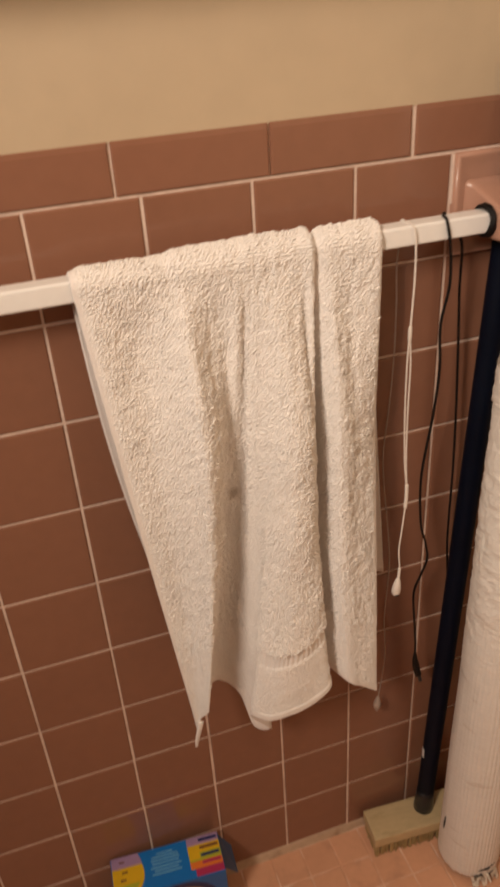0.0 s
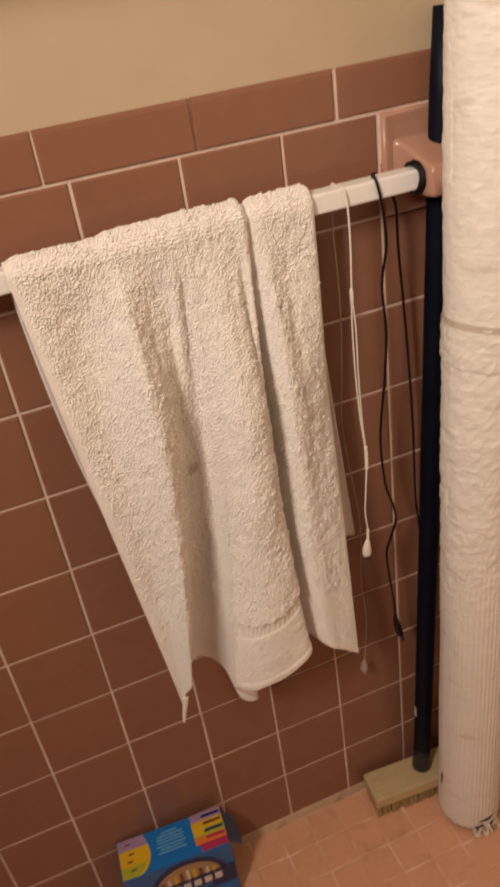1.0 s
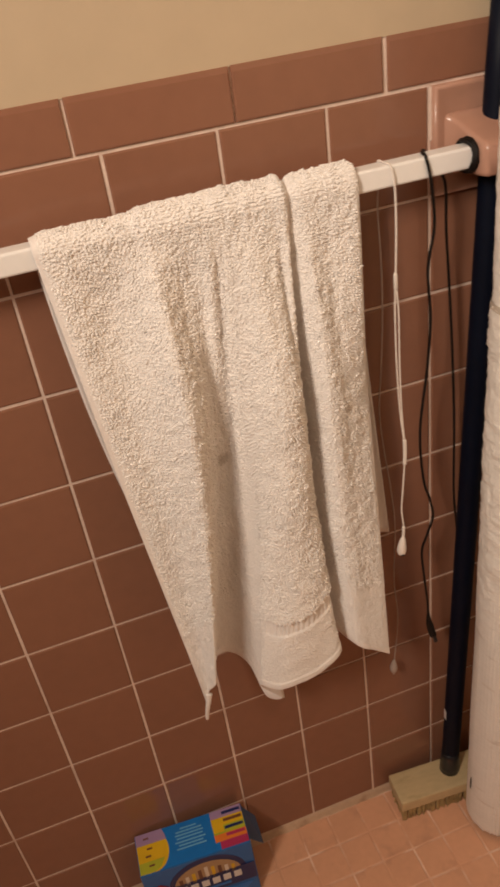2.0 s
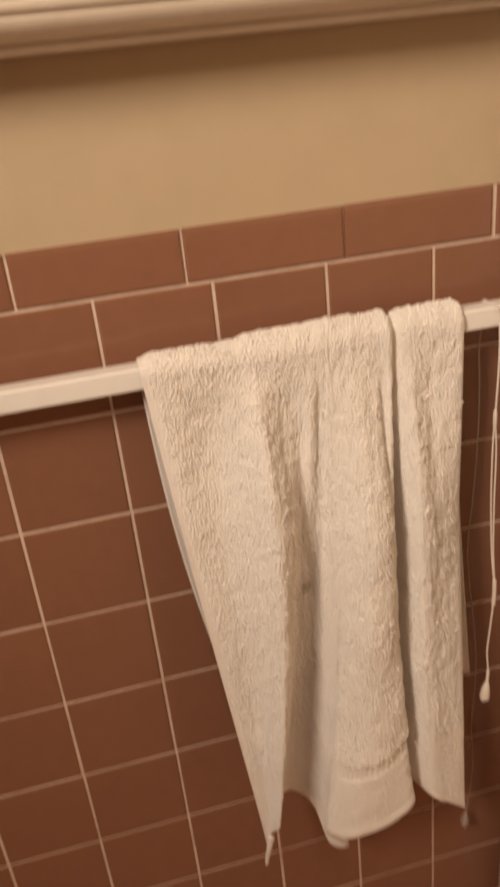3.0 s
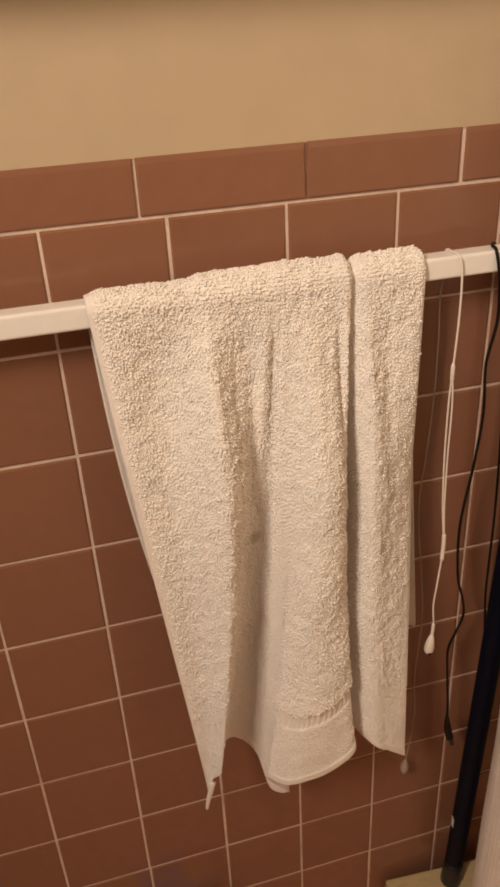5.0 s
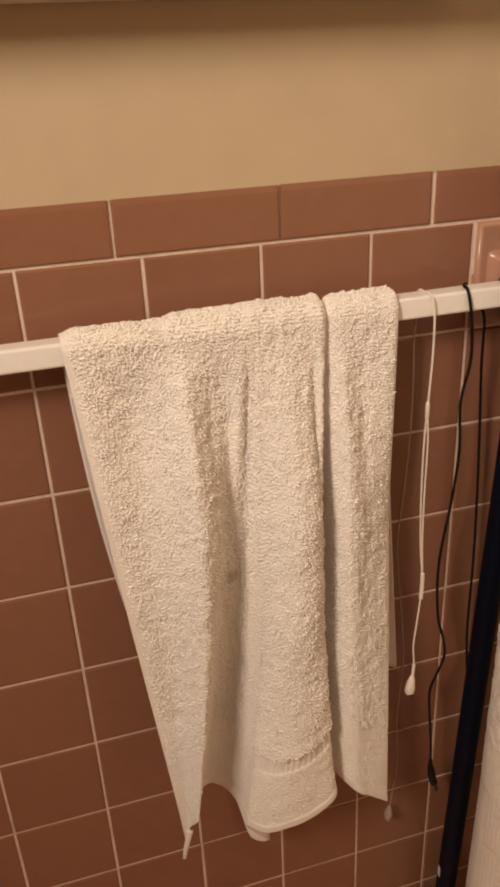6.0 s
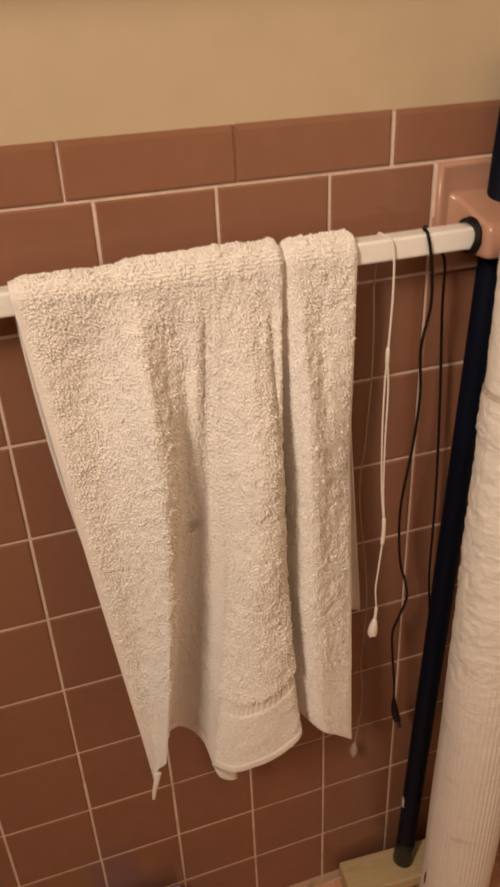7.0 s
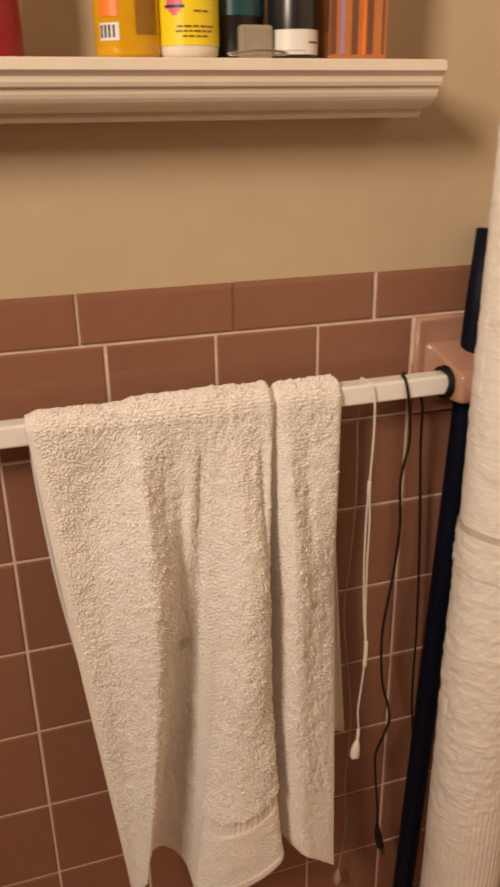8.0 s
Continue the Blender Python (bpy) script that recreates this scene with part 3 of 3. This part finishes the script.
plug = part("plug", tube(at_origin(usb, [(0.4062, -0.049, 0.442), (0.4075, -0.049, 0.425), (0.4115, -0.049, 0.405), (0.4140, -0.049, 0.396)]), lambda f: 0.0022 + 0.0030 * min(1, f * 2.2), 10, None, 8, 0.7), CORD_BLACK, usb, "moulded black connector", smooth=True)
part("tip", tube(at_origin(usb, [(0.4140, -0.049, 0.397), (0.4160, -0.049, 0.390), (0.4185, -0.049, 0.381)]), 0.0028, 8, None, 3, 0.5), BLACK, plug)

# ---- scrubbing brush on a pole ----
broom = thing("floor_brush", 0.3485, -0.009, 0, "wooden floor brush with a navy pole leaning on the wall", "brush", rz=-4)
block = box(0.004, 0.205, -0.056, 0.0, 0.027, 0.050, 0.003, 2)
part("block", block, WOOD, broom, "worn pale wooden block")
rng = random.Random(8)
bm = bmesh.new()
for ix in range(24):
    for iy in range(6):
        cx, cy = 0.010 + ix * 0.0083, -0.051 + iy * 0.0092
        for _ in range(12):
            x, y = cx + rng.uniform(-0.0026, 0.0026), cy + rng.uniform(-0.0026, 0.0026)
            lx, ly = rng.uniform(-0.0025, 0.0025), rng.uniform(-0.0025, 0.0025)
            r = 0.0012
            a = [bm.verts.new((x + r * math.cos(t), y + r * math.sin(t), 0.0275)) for t in (0, 2.1, 4.2)]
            b = [bm.verts.new((x + lx + r * math.cos(t), y + ly + r * math.sin(t), 0.0004 + 0.002 * rng.random())) for t in (0, 2.1, 4.2)]
            for k in range(3):
                bm.faces.new((a[k], a[(k + 1) % 3], b[(k + 1) % 3], b[k]))
part("bristles", bm, BRISTLE, broom, "short yellowed bristles")["kind"] = "stuff"
inv = broom.matrix_basis.inverted()
foot, head = Vector((0.4505, -0.038, 0.044)), Vector((0.5090, -0.0150, 1.196))
pole = part("pole", tube([inv @ foot, inv @ (foot * 0.6 + head * 0.4), inv @ head], lambda f: 0.0140 if f < 0.995 else 0.012, 20, None, 8), POLE, broom, "navy painted broom pole", smooth=True)
part("ferrule", tube([inv @ (foot + Vector((0.0, 0, 0.006))), inv @ (foot + (head - foot) * 0.045)], lambda f: 0.0162 - 0.002 * f, 20, None, 4), BLACK, broom, smooth=True)
mid = foot + (head - foot) * 0.125
bm = bmesh.new()
for k in range(5):
    a = radians(158 + 8 * k)
    for dz in (-0.013, 0.013):
        bm.verts.new(inv @ (mid + Vector((0.0144 * math.cos(a), 0.0144 * math.sin(a), dz * (1 - 0.1 * abs(k - 2))))))
bm.verts.ensure_lookup_table()
for k in range(4):
    bm.faces.new([bm.verts[i] for i in (2 * k, 2 * k + 2, 2 * k + 3, 2 * k + 1)])
part("sticker", bm, PALE, pole, "scrap of a white sticker", smooth=True)

# ---- insulated riser pipe ----
PX, PY, PR = 0.4955, -0.111, 0.0490
riser = thing("riser_pipe", PX, PY, 0, "white painted canvas-wrapped heating riser with ribbed lagging", "pipe")


def lag(a, z):
    """Radius of the lagging round the pipe."""
    r = PR
    rib = max(0.0, min(1.0, (0.66 - z) / 0.22)) * (0.55 + 0.45 * math.sin(a * 1.0 + 2.2)) * max(0.0, math.cos((a - radians(-105)) / 1.25)) if abs(a + radians(105)) < 1.9 else 0.0
    r += 0.0011 * rib * math.sin(a * 52 + 1.2 * noise.noise((a * 2, z * 3, 0.4)))
    wr = max(0.1, min(1.0, (z - 0.40) / 0.2)) * (1.0 if z < 0.9 else 0.55)
    w1 = noise.noise((a * 1.6 + 3 * z, z * 46 + 0.8 * noise.noise((a * 2, z * 9, 3.1)), 5.0))
    w2 = noise.noise((a * 3.5 - 5 * z, z * 95, 8.0))
    w3 = noise.noise((a * 2.2 + 14 * z, z * 60 - 3 * a, 2.0))
    r += wr * (0.0014 * max(-0.22, w1) + 0.0009 * w2 + 0.0008 * (1 - 5 * min(0.2, abs(w3))))
    r += 0.0012 * noise.noise((a * 1.2, z * 6, 1.0)) + 0.0003 * noise.noise((a * 22, z * 160, 9.0))
    band = z - 0.902 - 0.009 * math.cos(a + 2.8)
    if -0.05 < band < 0:
        r += 0.0016
    return r


bm = bmesh.new()
NA = 230
zs = [0.010 + 1.39 * i / 620 for i in range(621)] + [1.5, 1.7, 1.9, 2.1, ROOF]
rows = []
for j, z in enumerate(zs):
    ring = []
    for k in range(NA):
        a = -math.pi + 2 * math.pi * k / NA
        zz = z
        if j < 8:
            zz = z + (0.006 * noise.noise((a * 5, 0, 2)) + 0.003 * noise.noise((a * 17, 0, 5))) * (1 - j / 8)
        r = lag(a, min(z, 1.42)) - (0.004 * (1 - j / 6) ** 2 if j < 6 else 0)
        ring.append(bm.verts.new((r * math.cos(a) + 0.0014 * z, r * math.sin(a) - 0.0087 * z, zz)))
    rows.append(ring)
for a, b in zip(rows, rows[1:]):
    for k in range(NA):
        bm.faces.new((a[k], a[(k + 1) % NA], b[(k + 1) % NA], b[k]))
part("jacket", bm, JACKET, riser, smooth=True)
part("pipe", lathe([(0.028, 0.0), (0.028, 0.02), (0.028, 0.3)], 24), FOIL, riser, "bare pipe foot")
bm = bmesh.new()
rows = []
for k in range(91):
    a = -math.pi + 2 * math.pi * k / 90
    z = 0.902 + 0.009 * math.cos(a + 2.8)
    rows.append([bm.verts.new(((lag(a, z + d) + 0.0005) * math.cos(a) + 0.0014 * z, (lag(a, z + d) + 0.0005) * math.sin(a) - 0.0087 * z, z + d)) for d in (-0.0030, 0.0036)])
for a, b in zip(rows, rows[1:]):
    bm.faces.new((a[0], b[0], b[1], a[1]))
part("seam_band", bm, SHADE_TAPE, riser, "grey edge of the canvas seam", smooth=True)
rng = random.Random(21)
bm = bmesh.new()
for k in range(7):
    a = radians(-104 + 7.0 * k + rng.uniform(-7, 7))
    h, w = rng.uniform(0.004, 0.020), rng.uniform(0.005, 0.018)
    r0, r1 = PR + 0.0012, PR + rng.uniform(0.003, 0.012)
    z0 = rng.uniform(0.012, 0.024)
    o = [(r0, a - w / PR / 2, z0), (r0, a + w / PR / 2, z0), (r1, a + w / PR / 3, max(0.002, z0 - h)), (r1 + 0.002, a - w / PR / 4, max(0.002, z0 - 0.8 * h))]
    pts = [Vector((r * math.cos(t), r * math.sin(t), z)) for r, t, z in o]
    f, g = [bm.verts.new(p) for p in pts], [bm.verts.new(p * 0.985 + Vector((0, 0, 0.0006))) for p in pts]
    bm.faces.new(f), bm.faces.new(g[::-1])
    for i in range(4):
        bm.faces.new((f[i], f[(i + 1) % 4], g[(i + 1) % 4], g[i]))
part("torn_edge", bm, FRAY, riser, "torn frayed scraps of canvas at the foot")
for a0, z0, w, h in ((-88, 0.036, 0.034, 0.0045), (-104, 0.022, 0.016, 0.006), (-80, 0.019, 0.014, 0.006), (-182, 0.112, 0.004, 0.030)):
    bm, pts = bmesh.new(), []
    for k in range(12):
        t = 2 * math.pi * k / 12
        a = radians(a0) + w / PR / 2 * math.cos(t)
        z = z0 + h / 2 * math.sin(t) * (1 + 0.5 * noise.noise((k, a0, 0))) + 0.3 * h * math.cos(t)
        r = lag(a, z) + 0.0018
        pts.append(bm.verts.new((r * math.cos(a), r * math.sin(a), z)))
    bm.faces.new(pts)
    part("tear", bm, DARK, riser, "dark tear in the canvas")

# ---- carton on the floor ----
carton = thing("carton", 0.0175, -0.008, 0, "blue printed paper carton with yellow and lilac panels", "box", rz=-4)
CW, CD, CH = 0.083, 0.064, 0.140
part("body", box(-CW, CW, -CD, 0, 0.0005, CH, 0.0012, 1), BLUE, carton)
lid = lambda u, v, d: (CW * u, -CD * v, CH + d)
face = lambda u, v, d: (CW * u, -CD - d, CH * (1 - v))


def arc(cx, cy, rx, ry, a0, a1, n=16):
    return [(cx + rx * math.cos(radians(a0 + (a1 - a0) * k / n)), cy + ry * math.sin(radians(a0 + (a1 - a0) * k / n))) for k in range(n + 1)]


part("top_print", quad_on(-0.985, 0.985, 0.02, 0.985, lid), SKY, carton)
hi = lambda u, v, d: (CW * u, -CD * v, CH + d + 0.0004)
hi2 = lambda u, v, d: (CW * u, -CD * v, CH + d + 0.0009)
disc = [(-0.985, 0.02)] + [(-0.50, 0.02)] + arc(-0.72, 0.5, 0.30, 0.5, -55, 80)[1:] + [(-0.985, 0.985)]
part("round_panel", patch_on(disc, hi), YELLOW, carton, "yellow rounded panel")
part("lilac_panel", patch_on([(-0.985, 0.02), (-0.50, 0.02), (-0.46, 0.16), (-0.44, 0.30), (-0.985, 0.30)], hi2), LILAC, carton)
part("lime_panel", patch_on([(-0.985, 0.72), (-0.52, 0.72), (-0.60, 0.90), (-0.70, 0.985), (-0.985, 0.985)], hi2), LIME, carton)
for u, v in ((-0.80, 0.16), (-0.76, 0.42), (-0.80, 0.60), (-0.76, 0.83)):
    part("print_bar", quad_on(u - 0.05, u + 0.05, v - 0.022, v + 0.022, lambda a, b, d: (CW * a, -CD * b, CH + d + 0.0014)), BROWN, carton)
for v, half in ((0.17, 0.15), (0.25, 0.24), (0.33, 0.26), (0.41, 0.24), (0.50, 0.28), (0.58, 0.22), (0.66, 0.27)):
    part("print_bar", quad_on(-0.02 - half, -0.02 + half, v - 0.016, v + 0.016, hi), FAINT, carton)
for v0, v1, m in ((0.02, 0.22, LILAC), (0.22, 0.42, YELLOW), (0.42, 0.62, LIME), (0.62, 0.80, ORANGE), (0.80, 0.985, MAGENTA)):
    part("colour_band", quad_on(0.40 if v1 < 0.9 else 0.48, 0.985, v0, v1, hi), m, carton)
for v, m in ((0.12, NAVY), (0.31, BROWN), (0.50, NAVY), (0.68, MAGENTA)):
    part("print_bar", quad_on(0.62, 0.96, v - 0.035, v + 0.035, hi2), m, carton)
part("yellow_square", quad_on(0.41, 0.60, 0.24, 0.58, hi2), YELLOW, carton)
part("front_print", quad_on(-0.985, 0.985, 0.01, 0.98, face), BLUE, carton)
f1 = lambda u, v, d: (CW * u, -CD - d - 0.0004, CH * (1 - v))
f2 = lambda u, v, d: (CW * u, -CD - d - 0.0009, CH * (1 - v))
f3 = lambda u, v, d: (CW * u, -CD - d - 0.0014, CH * (1 - v))
part("arch", patch_on(arc(0.12, 0.42, 0.72, 0.40, 180, 360), f1), NAVY, carton, "navy arch")
part("picture", patch_on(arc(0.12, 0.42, 0.62, 0.32, 180, 360), f2), TAN, carton, "tan oval picture")
for k in range(9):
    u = -0.36 + 0.12 * k
    part("print_bar", quad_on(u - 0.035, u + 0.03, 0.18 + 0.1 * abs(k - 4) / 4, 0.40, f3), (BROWN, CREAM, YELLOW)[k % 3], carton)
part("red_corner", patch_on([(-0.985, 0.30), (-0.72, 0.24), (-0.52, 0.36), (-0.62, 0.50), (-0.80, 0.46)], f2), RED, carton, "red corner of the picture")
part("banner", quad_on(-0.62, 0.985, 0.36, 0.66, f3), NAVY, carton, "dark blue banner")
f4 = lambda u, v, d: (CW * u, -CD - d - 0.0019, CH * (1 - v))
for k in range(6):
    part("mark", quad_on(-0.42 + 0.2 * k, -0.28 + 0.2 * k, 0.42, 0.53, f4), PALE, carton, "pale plain mark")
part("mark", quad_on(-0.1, 0.5, 0.57, 0.61, f4), SKY, carton)
part("lower_print", patch_on([(-0.9, 0.9), (0.2, 0.70), (0.9, 0.72), (0.6, 0.95)], f2), SKY, carton)
bm = bmesh.new()
pts = [(CW + 0.0006, -0.004, CH - 0.004), (CW + 0.0006, -CD + 0.006, CH - 0.004), (CW + 0.019, -CD + 0.012, CH - 0.036), (CW + 0.018, -0.010, CH - 0.030)]
a, b = [bm.verts.new(p) for p in pts], [bm.verts.new((p[0] - 0.0008, p[1], p[2] - 0.0008)) for p in pts]
bm.faces.new(a), bm.faces.new(b[::-1])
for k in range(4):
    bm.faces.new((a[k], a[(k + 1) % 4], b[(k + 1) % 4], b[k]))
part("side_flap", bm, FLAP, carton, "dull grey-blue open side flap")

# ---- things on the shelf ----
SY = -0.062


def bottle(name, x, r, prof, mat, label, y=SY, sy=1.0, category="bottle"):
    b = thing(name, x, y, SHELF + 0.0003, label, category)
    part("body", lathe([(r * a, z) for a, z in prof], 40, sy=sy), mat, b, smooth=True)
    return b


def wrap(b, r, z0, z1, a0, a1, mat, name="label", sy=1.0, lift=0.0005):
    """A label round a bottle, from angle a0 to a1 (degrees, -90 towards the room)."""
    bm = bmesh.new()
    rows = []
    for k in range(25):
        a = radians(a0 + (a1 - a0) * k / 24)
        rows.append([bm.verts.new(((r + lift) * math.cos(a), sy * (r + lift) * math.sin(a), z)) for z in (z0, z1)])
    for p, q in zip(rows, rows[1:]):
        bm.faces.new((p[0], q[0], q[1], p[1]))
    part(name, bm, mat, b, smooth=True)


tub = bottle("tissue_pack", -0.048, 0.055, [(0.9, 0), (1.0, 0.004), (1.0, 0.07), (0.8, 0.075)], CREAM, "cream soft paper pack on the shelf", sy=0.55, category="pack")
can = bottle("red_bottle", 0.040, 0.0215, [(0.94, 0), (1.0, 0.003), (0.97, 0.09), (0.6, 0.11), (0.5, 0.13)], RED, "dark red plastic bottle on the shelf")
amber = bottle("amber_bottle", 0.140, 0.0255, [(0.92, 0), (1.0, 0.004), (1.0, 0.10), (0.45, 0.125), (0.42, 0.145)], AMBER, "amber yellow bottle with a white bar label", sy=0.8)
wrap(amber, 0.0255, 0.012, 0.024, -150, -112, PALE, "label", 0.8)
for k in range(4):
    wrap(amber, 0.0255, 0.014, 0.0225, -147 + 8 * k, -143 + 8 * k, BLACK, "print_bar", 0.8, 0.0009)
wrap(amber, 0.0255, 0.028, 0.08, -150, -112, ORANGE, "label", 0.8)
wrap(amber, 0.0255, 0.016, 0.075, -84, -40, DARK_AMBER, "print_panel", 0.8)
yellow = bottle("pill_bottle", 0.187, 0.0242, [(0.9, 0), (0.985, 0.0035), (1.0, 0.006), (1.0, 0.085), (0.7, 0.095), (0.7, 0.115)], CREAM, "white bottle with a bright yellow printed label")
wrap(yellow, 0.0242, 0.009, 0.080, -200, 20, BRIGHT_YELLOW)
for k in range(8):
    half = 15 * math.sin(math.pi * (k + 0.5) / 8) ** 0.6
    wrap(yellow, 0.0242, 0.0295 + 0.0021 * k, 0.0295 + 0.0021 * (k + 1), -126 - half, -126 + half, PINK, "emblem", lift=0.0008)
wrap(yellow, 0.0242, 0.0345, 0.0362, -144, -108, NAVY, "print_bar", lift=0.0012)
rng = random.Random(3)
for z, a0, a1 in ((0.0145, -112, -66), (0.0180, -124, -54), (0.0212, -122, -52), (0.0315, -92, -62), (0.0405, -104, -58), (0.0440, -104, -64)):
    a = a0
    while a < a1:
        b = min(a1, a + rng.uniform(6, 15))
        wrap(yellow, 0.0242, z, z + 0.0012, a, b, BROWN, "print_bar", lift=0.0009)
        a = b + 2.5
teal = bottle("teal_jar", 0.232, 0.0225, [(0.95, 0), (1.0, 0.003), (1.0, 0.03), (1.02, 0.031), (1.02, 0.075), (0.9, 0.08)], BLACK, "dark teal jar with a grey base", y=-0.045, category="jar")
wrap(teal, 0.023, 0.032, 0.07, -200, 20, TEAL, "lid_band")
part("grey_block", box(-0.006, 0.022, -0.030, -0.021, 0.0, 0.025, 0.003), BLOCK, teal, "grey translucent block")
black = bottle("black_bottle", 0.275, 0.0200, [(0.86, 0), (0.98, 0.003), (1.0, 0.006), (1.0, 0.09), (0.6, 0.1), (0.6, 0.12)], BLACK, "black bottle with a white base band")
wrap(black, 0.0200, 0.0035, 0.0215, -200, 20, PALE, "label")
wrap(black, 0.0200, 0.0115, 0.0130, -72, -38, BROWN, "print_bar", lift=0.0009)
wrap(black, 0.0200, 0.0060, 0.0066, -160, -80, GREY, "print_bar", lift=0.0009)
tin = thing("copper_box", 0.3265, SY + 0.006, SHELF + 0.0003, "striped shiny copper-coloured carton on the shelf", "box")
part("body", box(-0.026, 0.026, -0.022, 0.022, 0, 0.11, 0.0012, 1), COPPER, tin)
for x0, x1, m in ((-0.025, -0.020, BROWN), (-0.0165, -0.013, LILAC), (-0.006, -0.001, BROWN), (0.003, 0.006, ORANGE), (0.0075, 0.0125, BROWN), (0.021, 0.0225, BROWN)):
    part("stripe", box(x0, x1, -0.0228, -0.0221, 0.004, 0.105), m, tin)
clip = thing("tweezers", 0.243, -0.090, SHELF + 0.0003, "small steel tweezers lying on the shelf edge", "tweezers")
part("arm", tube([(-0.030, 0.008, 0.0035), (-0.008, 0.001, 0.0055), (0.010, -0.003, 0.0045), (0.016, -0.001, 0.003)], lambda f: 0.0012 + 0.0012 * f, 8, None, 8, 0.5), METAL, clip, smooth=True)
part("arm", tube([(-0.030, 0.004, 0.0022), (-0.006, -0.004, 0.0022), (0.008, -0.008, 0.0020), (0.016, -0.001, 0.003)], lambda f: 0.0012 + 0.0010 * f, 8, None, 8, 0.5), METAL, clip, smooth=True)

# ---- wall lamp that lights the room ----
fixture = thing("vanity_lamp", X0, LAMP[1], LAMP[2], "white metal vanity light on the side wall", "lamp")
part("backplate", box(0.0, 0.03, -0.30, 0.30, -0.27, 0.27, 0.006), WHITE, fixture)
part("housing", box(0.03, LAMP[0] - X0 - 0.02, -0.26, 0.26, -0.23, 0.23, 0.006), WHITE, fixture)


# ---- tiles ----
def tile_mesh(name, w, h, mat, d=0.0072, bullnose=False, soft=0.0022):
    """A glazed tile w by h with rounded edges, its face at y = 0; the bullnose rolls back at the top."""
    bm = bmesh.new()
    rings = []
    for inset, y in ((0.0, d), (0.0, soft * 0.9), (soft * 0.3, soft * 0.3), (soft, 0.0)):
        top = h / 2 - inset
        rings.append([bm.verts.new(c) for c in ((-w / 2 + inset, y, -h / 2 + inset), (w / 2 - inset, y, -h / 2 + inset), (w / 2 - inset, y, top), (-w / 2 + inset, y, top))])
    if bullnose:
        for r in rings:
            for v in r[:2]:
                v.co.y -= 0.0 if v.co.y >= d else 0.0012
        for r, (y, drop) in zip(rings, ((d, 0), (0.0022, 0.0), (-0.0002, 0.0018), (-0.0012, 0.0065))):
            for v in r[2:]:
                v.co.y, v.co.z = y, h / 2 - drop
    for a, b in zip(rings, rings[1:]):
        for k in range(4):
            bm.faces.new((a[k], a[(k + 1) % 4], b[(k + 1) % 4], b[k]))
    bm.faces.new(rings[-1])
    return mesh_of(bm, name, mat)


J = 0.0026
tile = tile_mesh("tile", P - J, P - J, TILE)
cap = tile_mesh("cap_tile", 0.1527 - 0.0026, 0.0522 - 0.0022, TILE, bullnose=True)
rng = random.Random(11)


def lay(name, me, x, z, tilt=0.12):
    ob = new(name, me)
    ob.parent = wall_north
    ob.matrix_basis = pose(x + rng.uniform(-0.0003, 0.0003), rng.uniform(-0.0003, 0.0003), z + rng.uniform(-0.0003, 0.0003), rng.uniform(-tilt, tilt), rng.uniform(-tilt, tilt), rng.uniform(-tilt, tilt))


for i in range(-7, 6):
    for j in range(10):
        if j == 9 and i in (4, -4):
            continue
        lay("tile", tile, (i + 0.5) * P, BASE + (j + 0.5) * P)
for i in range(-5, 4):
    lay("cap_tile", cap, 0.0865 + (i + 0.5) * 0.1527 - (0.0018 if i == 1 else 0), TOP + 0.0268)

F2 = 0.0525
bm = bmesh.new()
rings = []
for inset, z in ((0.0, -0.004), (0.0, -0.0006), (0.0008, 0.0)):
    w = (F2 - 0.0030) / 2 - inset
    rings.append([bm.verts.new((sx * w, sy * w, z)) for sx, sy in ((-1, -1), (1, -1), (1, 1), (-1, 1))])
for a, b in zip(rings, rings[1:]):
    for k in range(4):
        bm.faces.new((a[k], a[(k + 1) % 4], b[(k + 1) % 4], b[k]))
bm.faces.new(rings[-1])
ftile = mesh_of(bm, "floor_tile", FLOOR)
rest = bmesh.new()
for i in range(-27, 9):
    for j in range(33):
        x, y = 0.1855 + (i + 0.5) * F2, -0.0055 - (j + 0.5) * F2
        if x > X1 or x < X0 or y < Y0:
            continue
        if -6 <= i and j < 20:
            ob = new("floor_tile", ftile)
            ob.parent = floor
            ob.matrix_basis = pose(x, y, rng.uniform(-0.0003, 0.0002), rng.uniform(-0.25, 0.25), rng.uniform(-0.25, 0.25), rng.uniform(-0.3, 0.3))
        else:
            w = (F2 - 0.003) / 2
            rest.faces.new([rest.verts.new((x + sx * w, y + sy * w, -0.0002)) for sx, sy in ((-1, -1), (1, -1), (1, 1), (-1, 1))])
part("far_floor_tiles", rest, FLOOR, floor)["kind"] = "stuff"
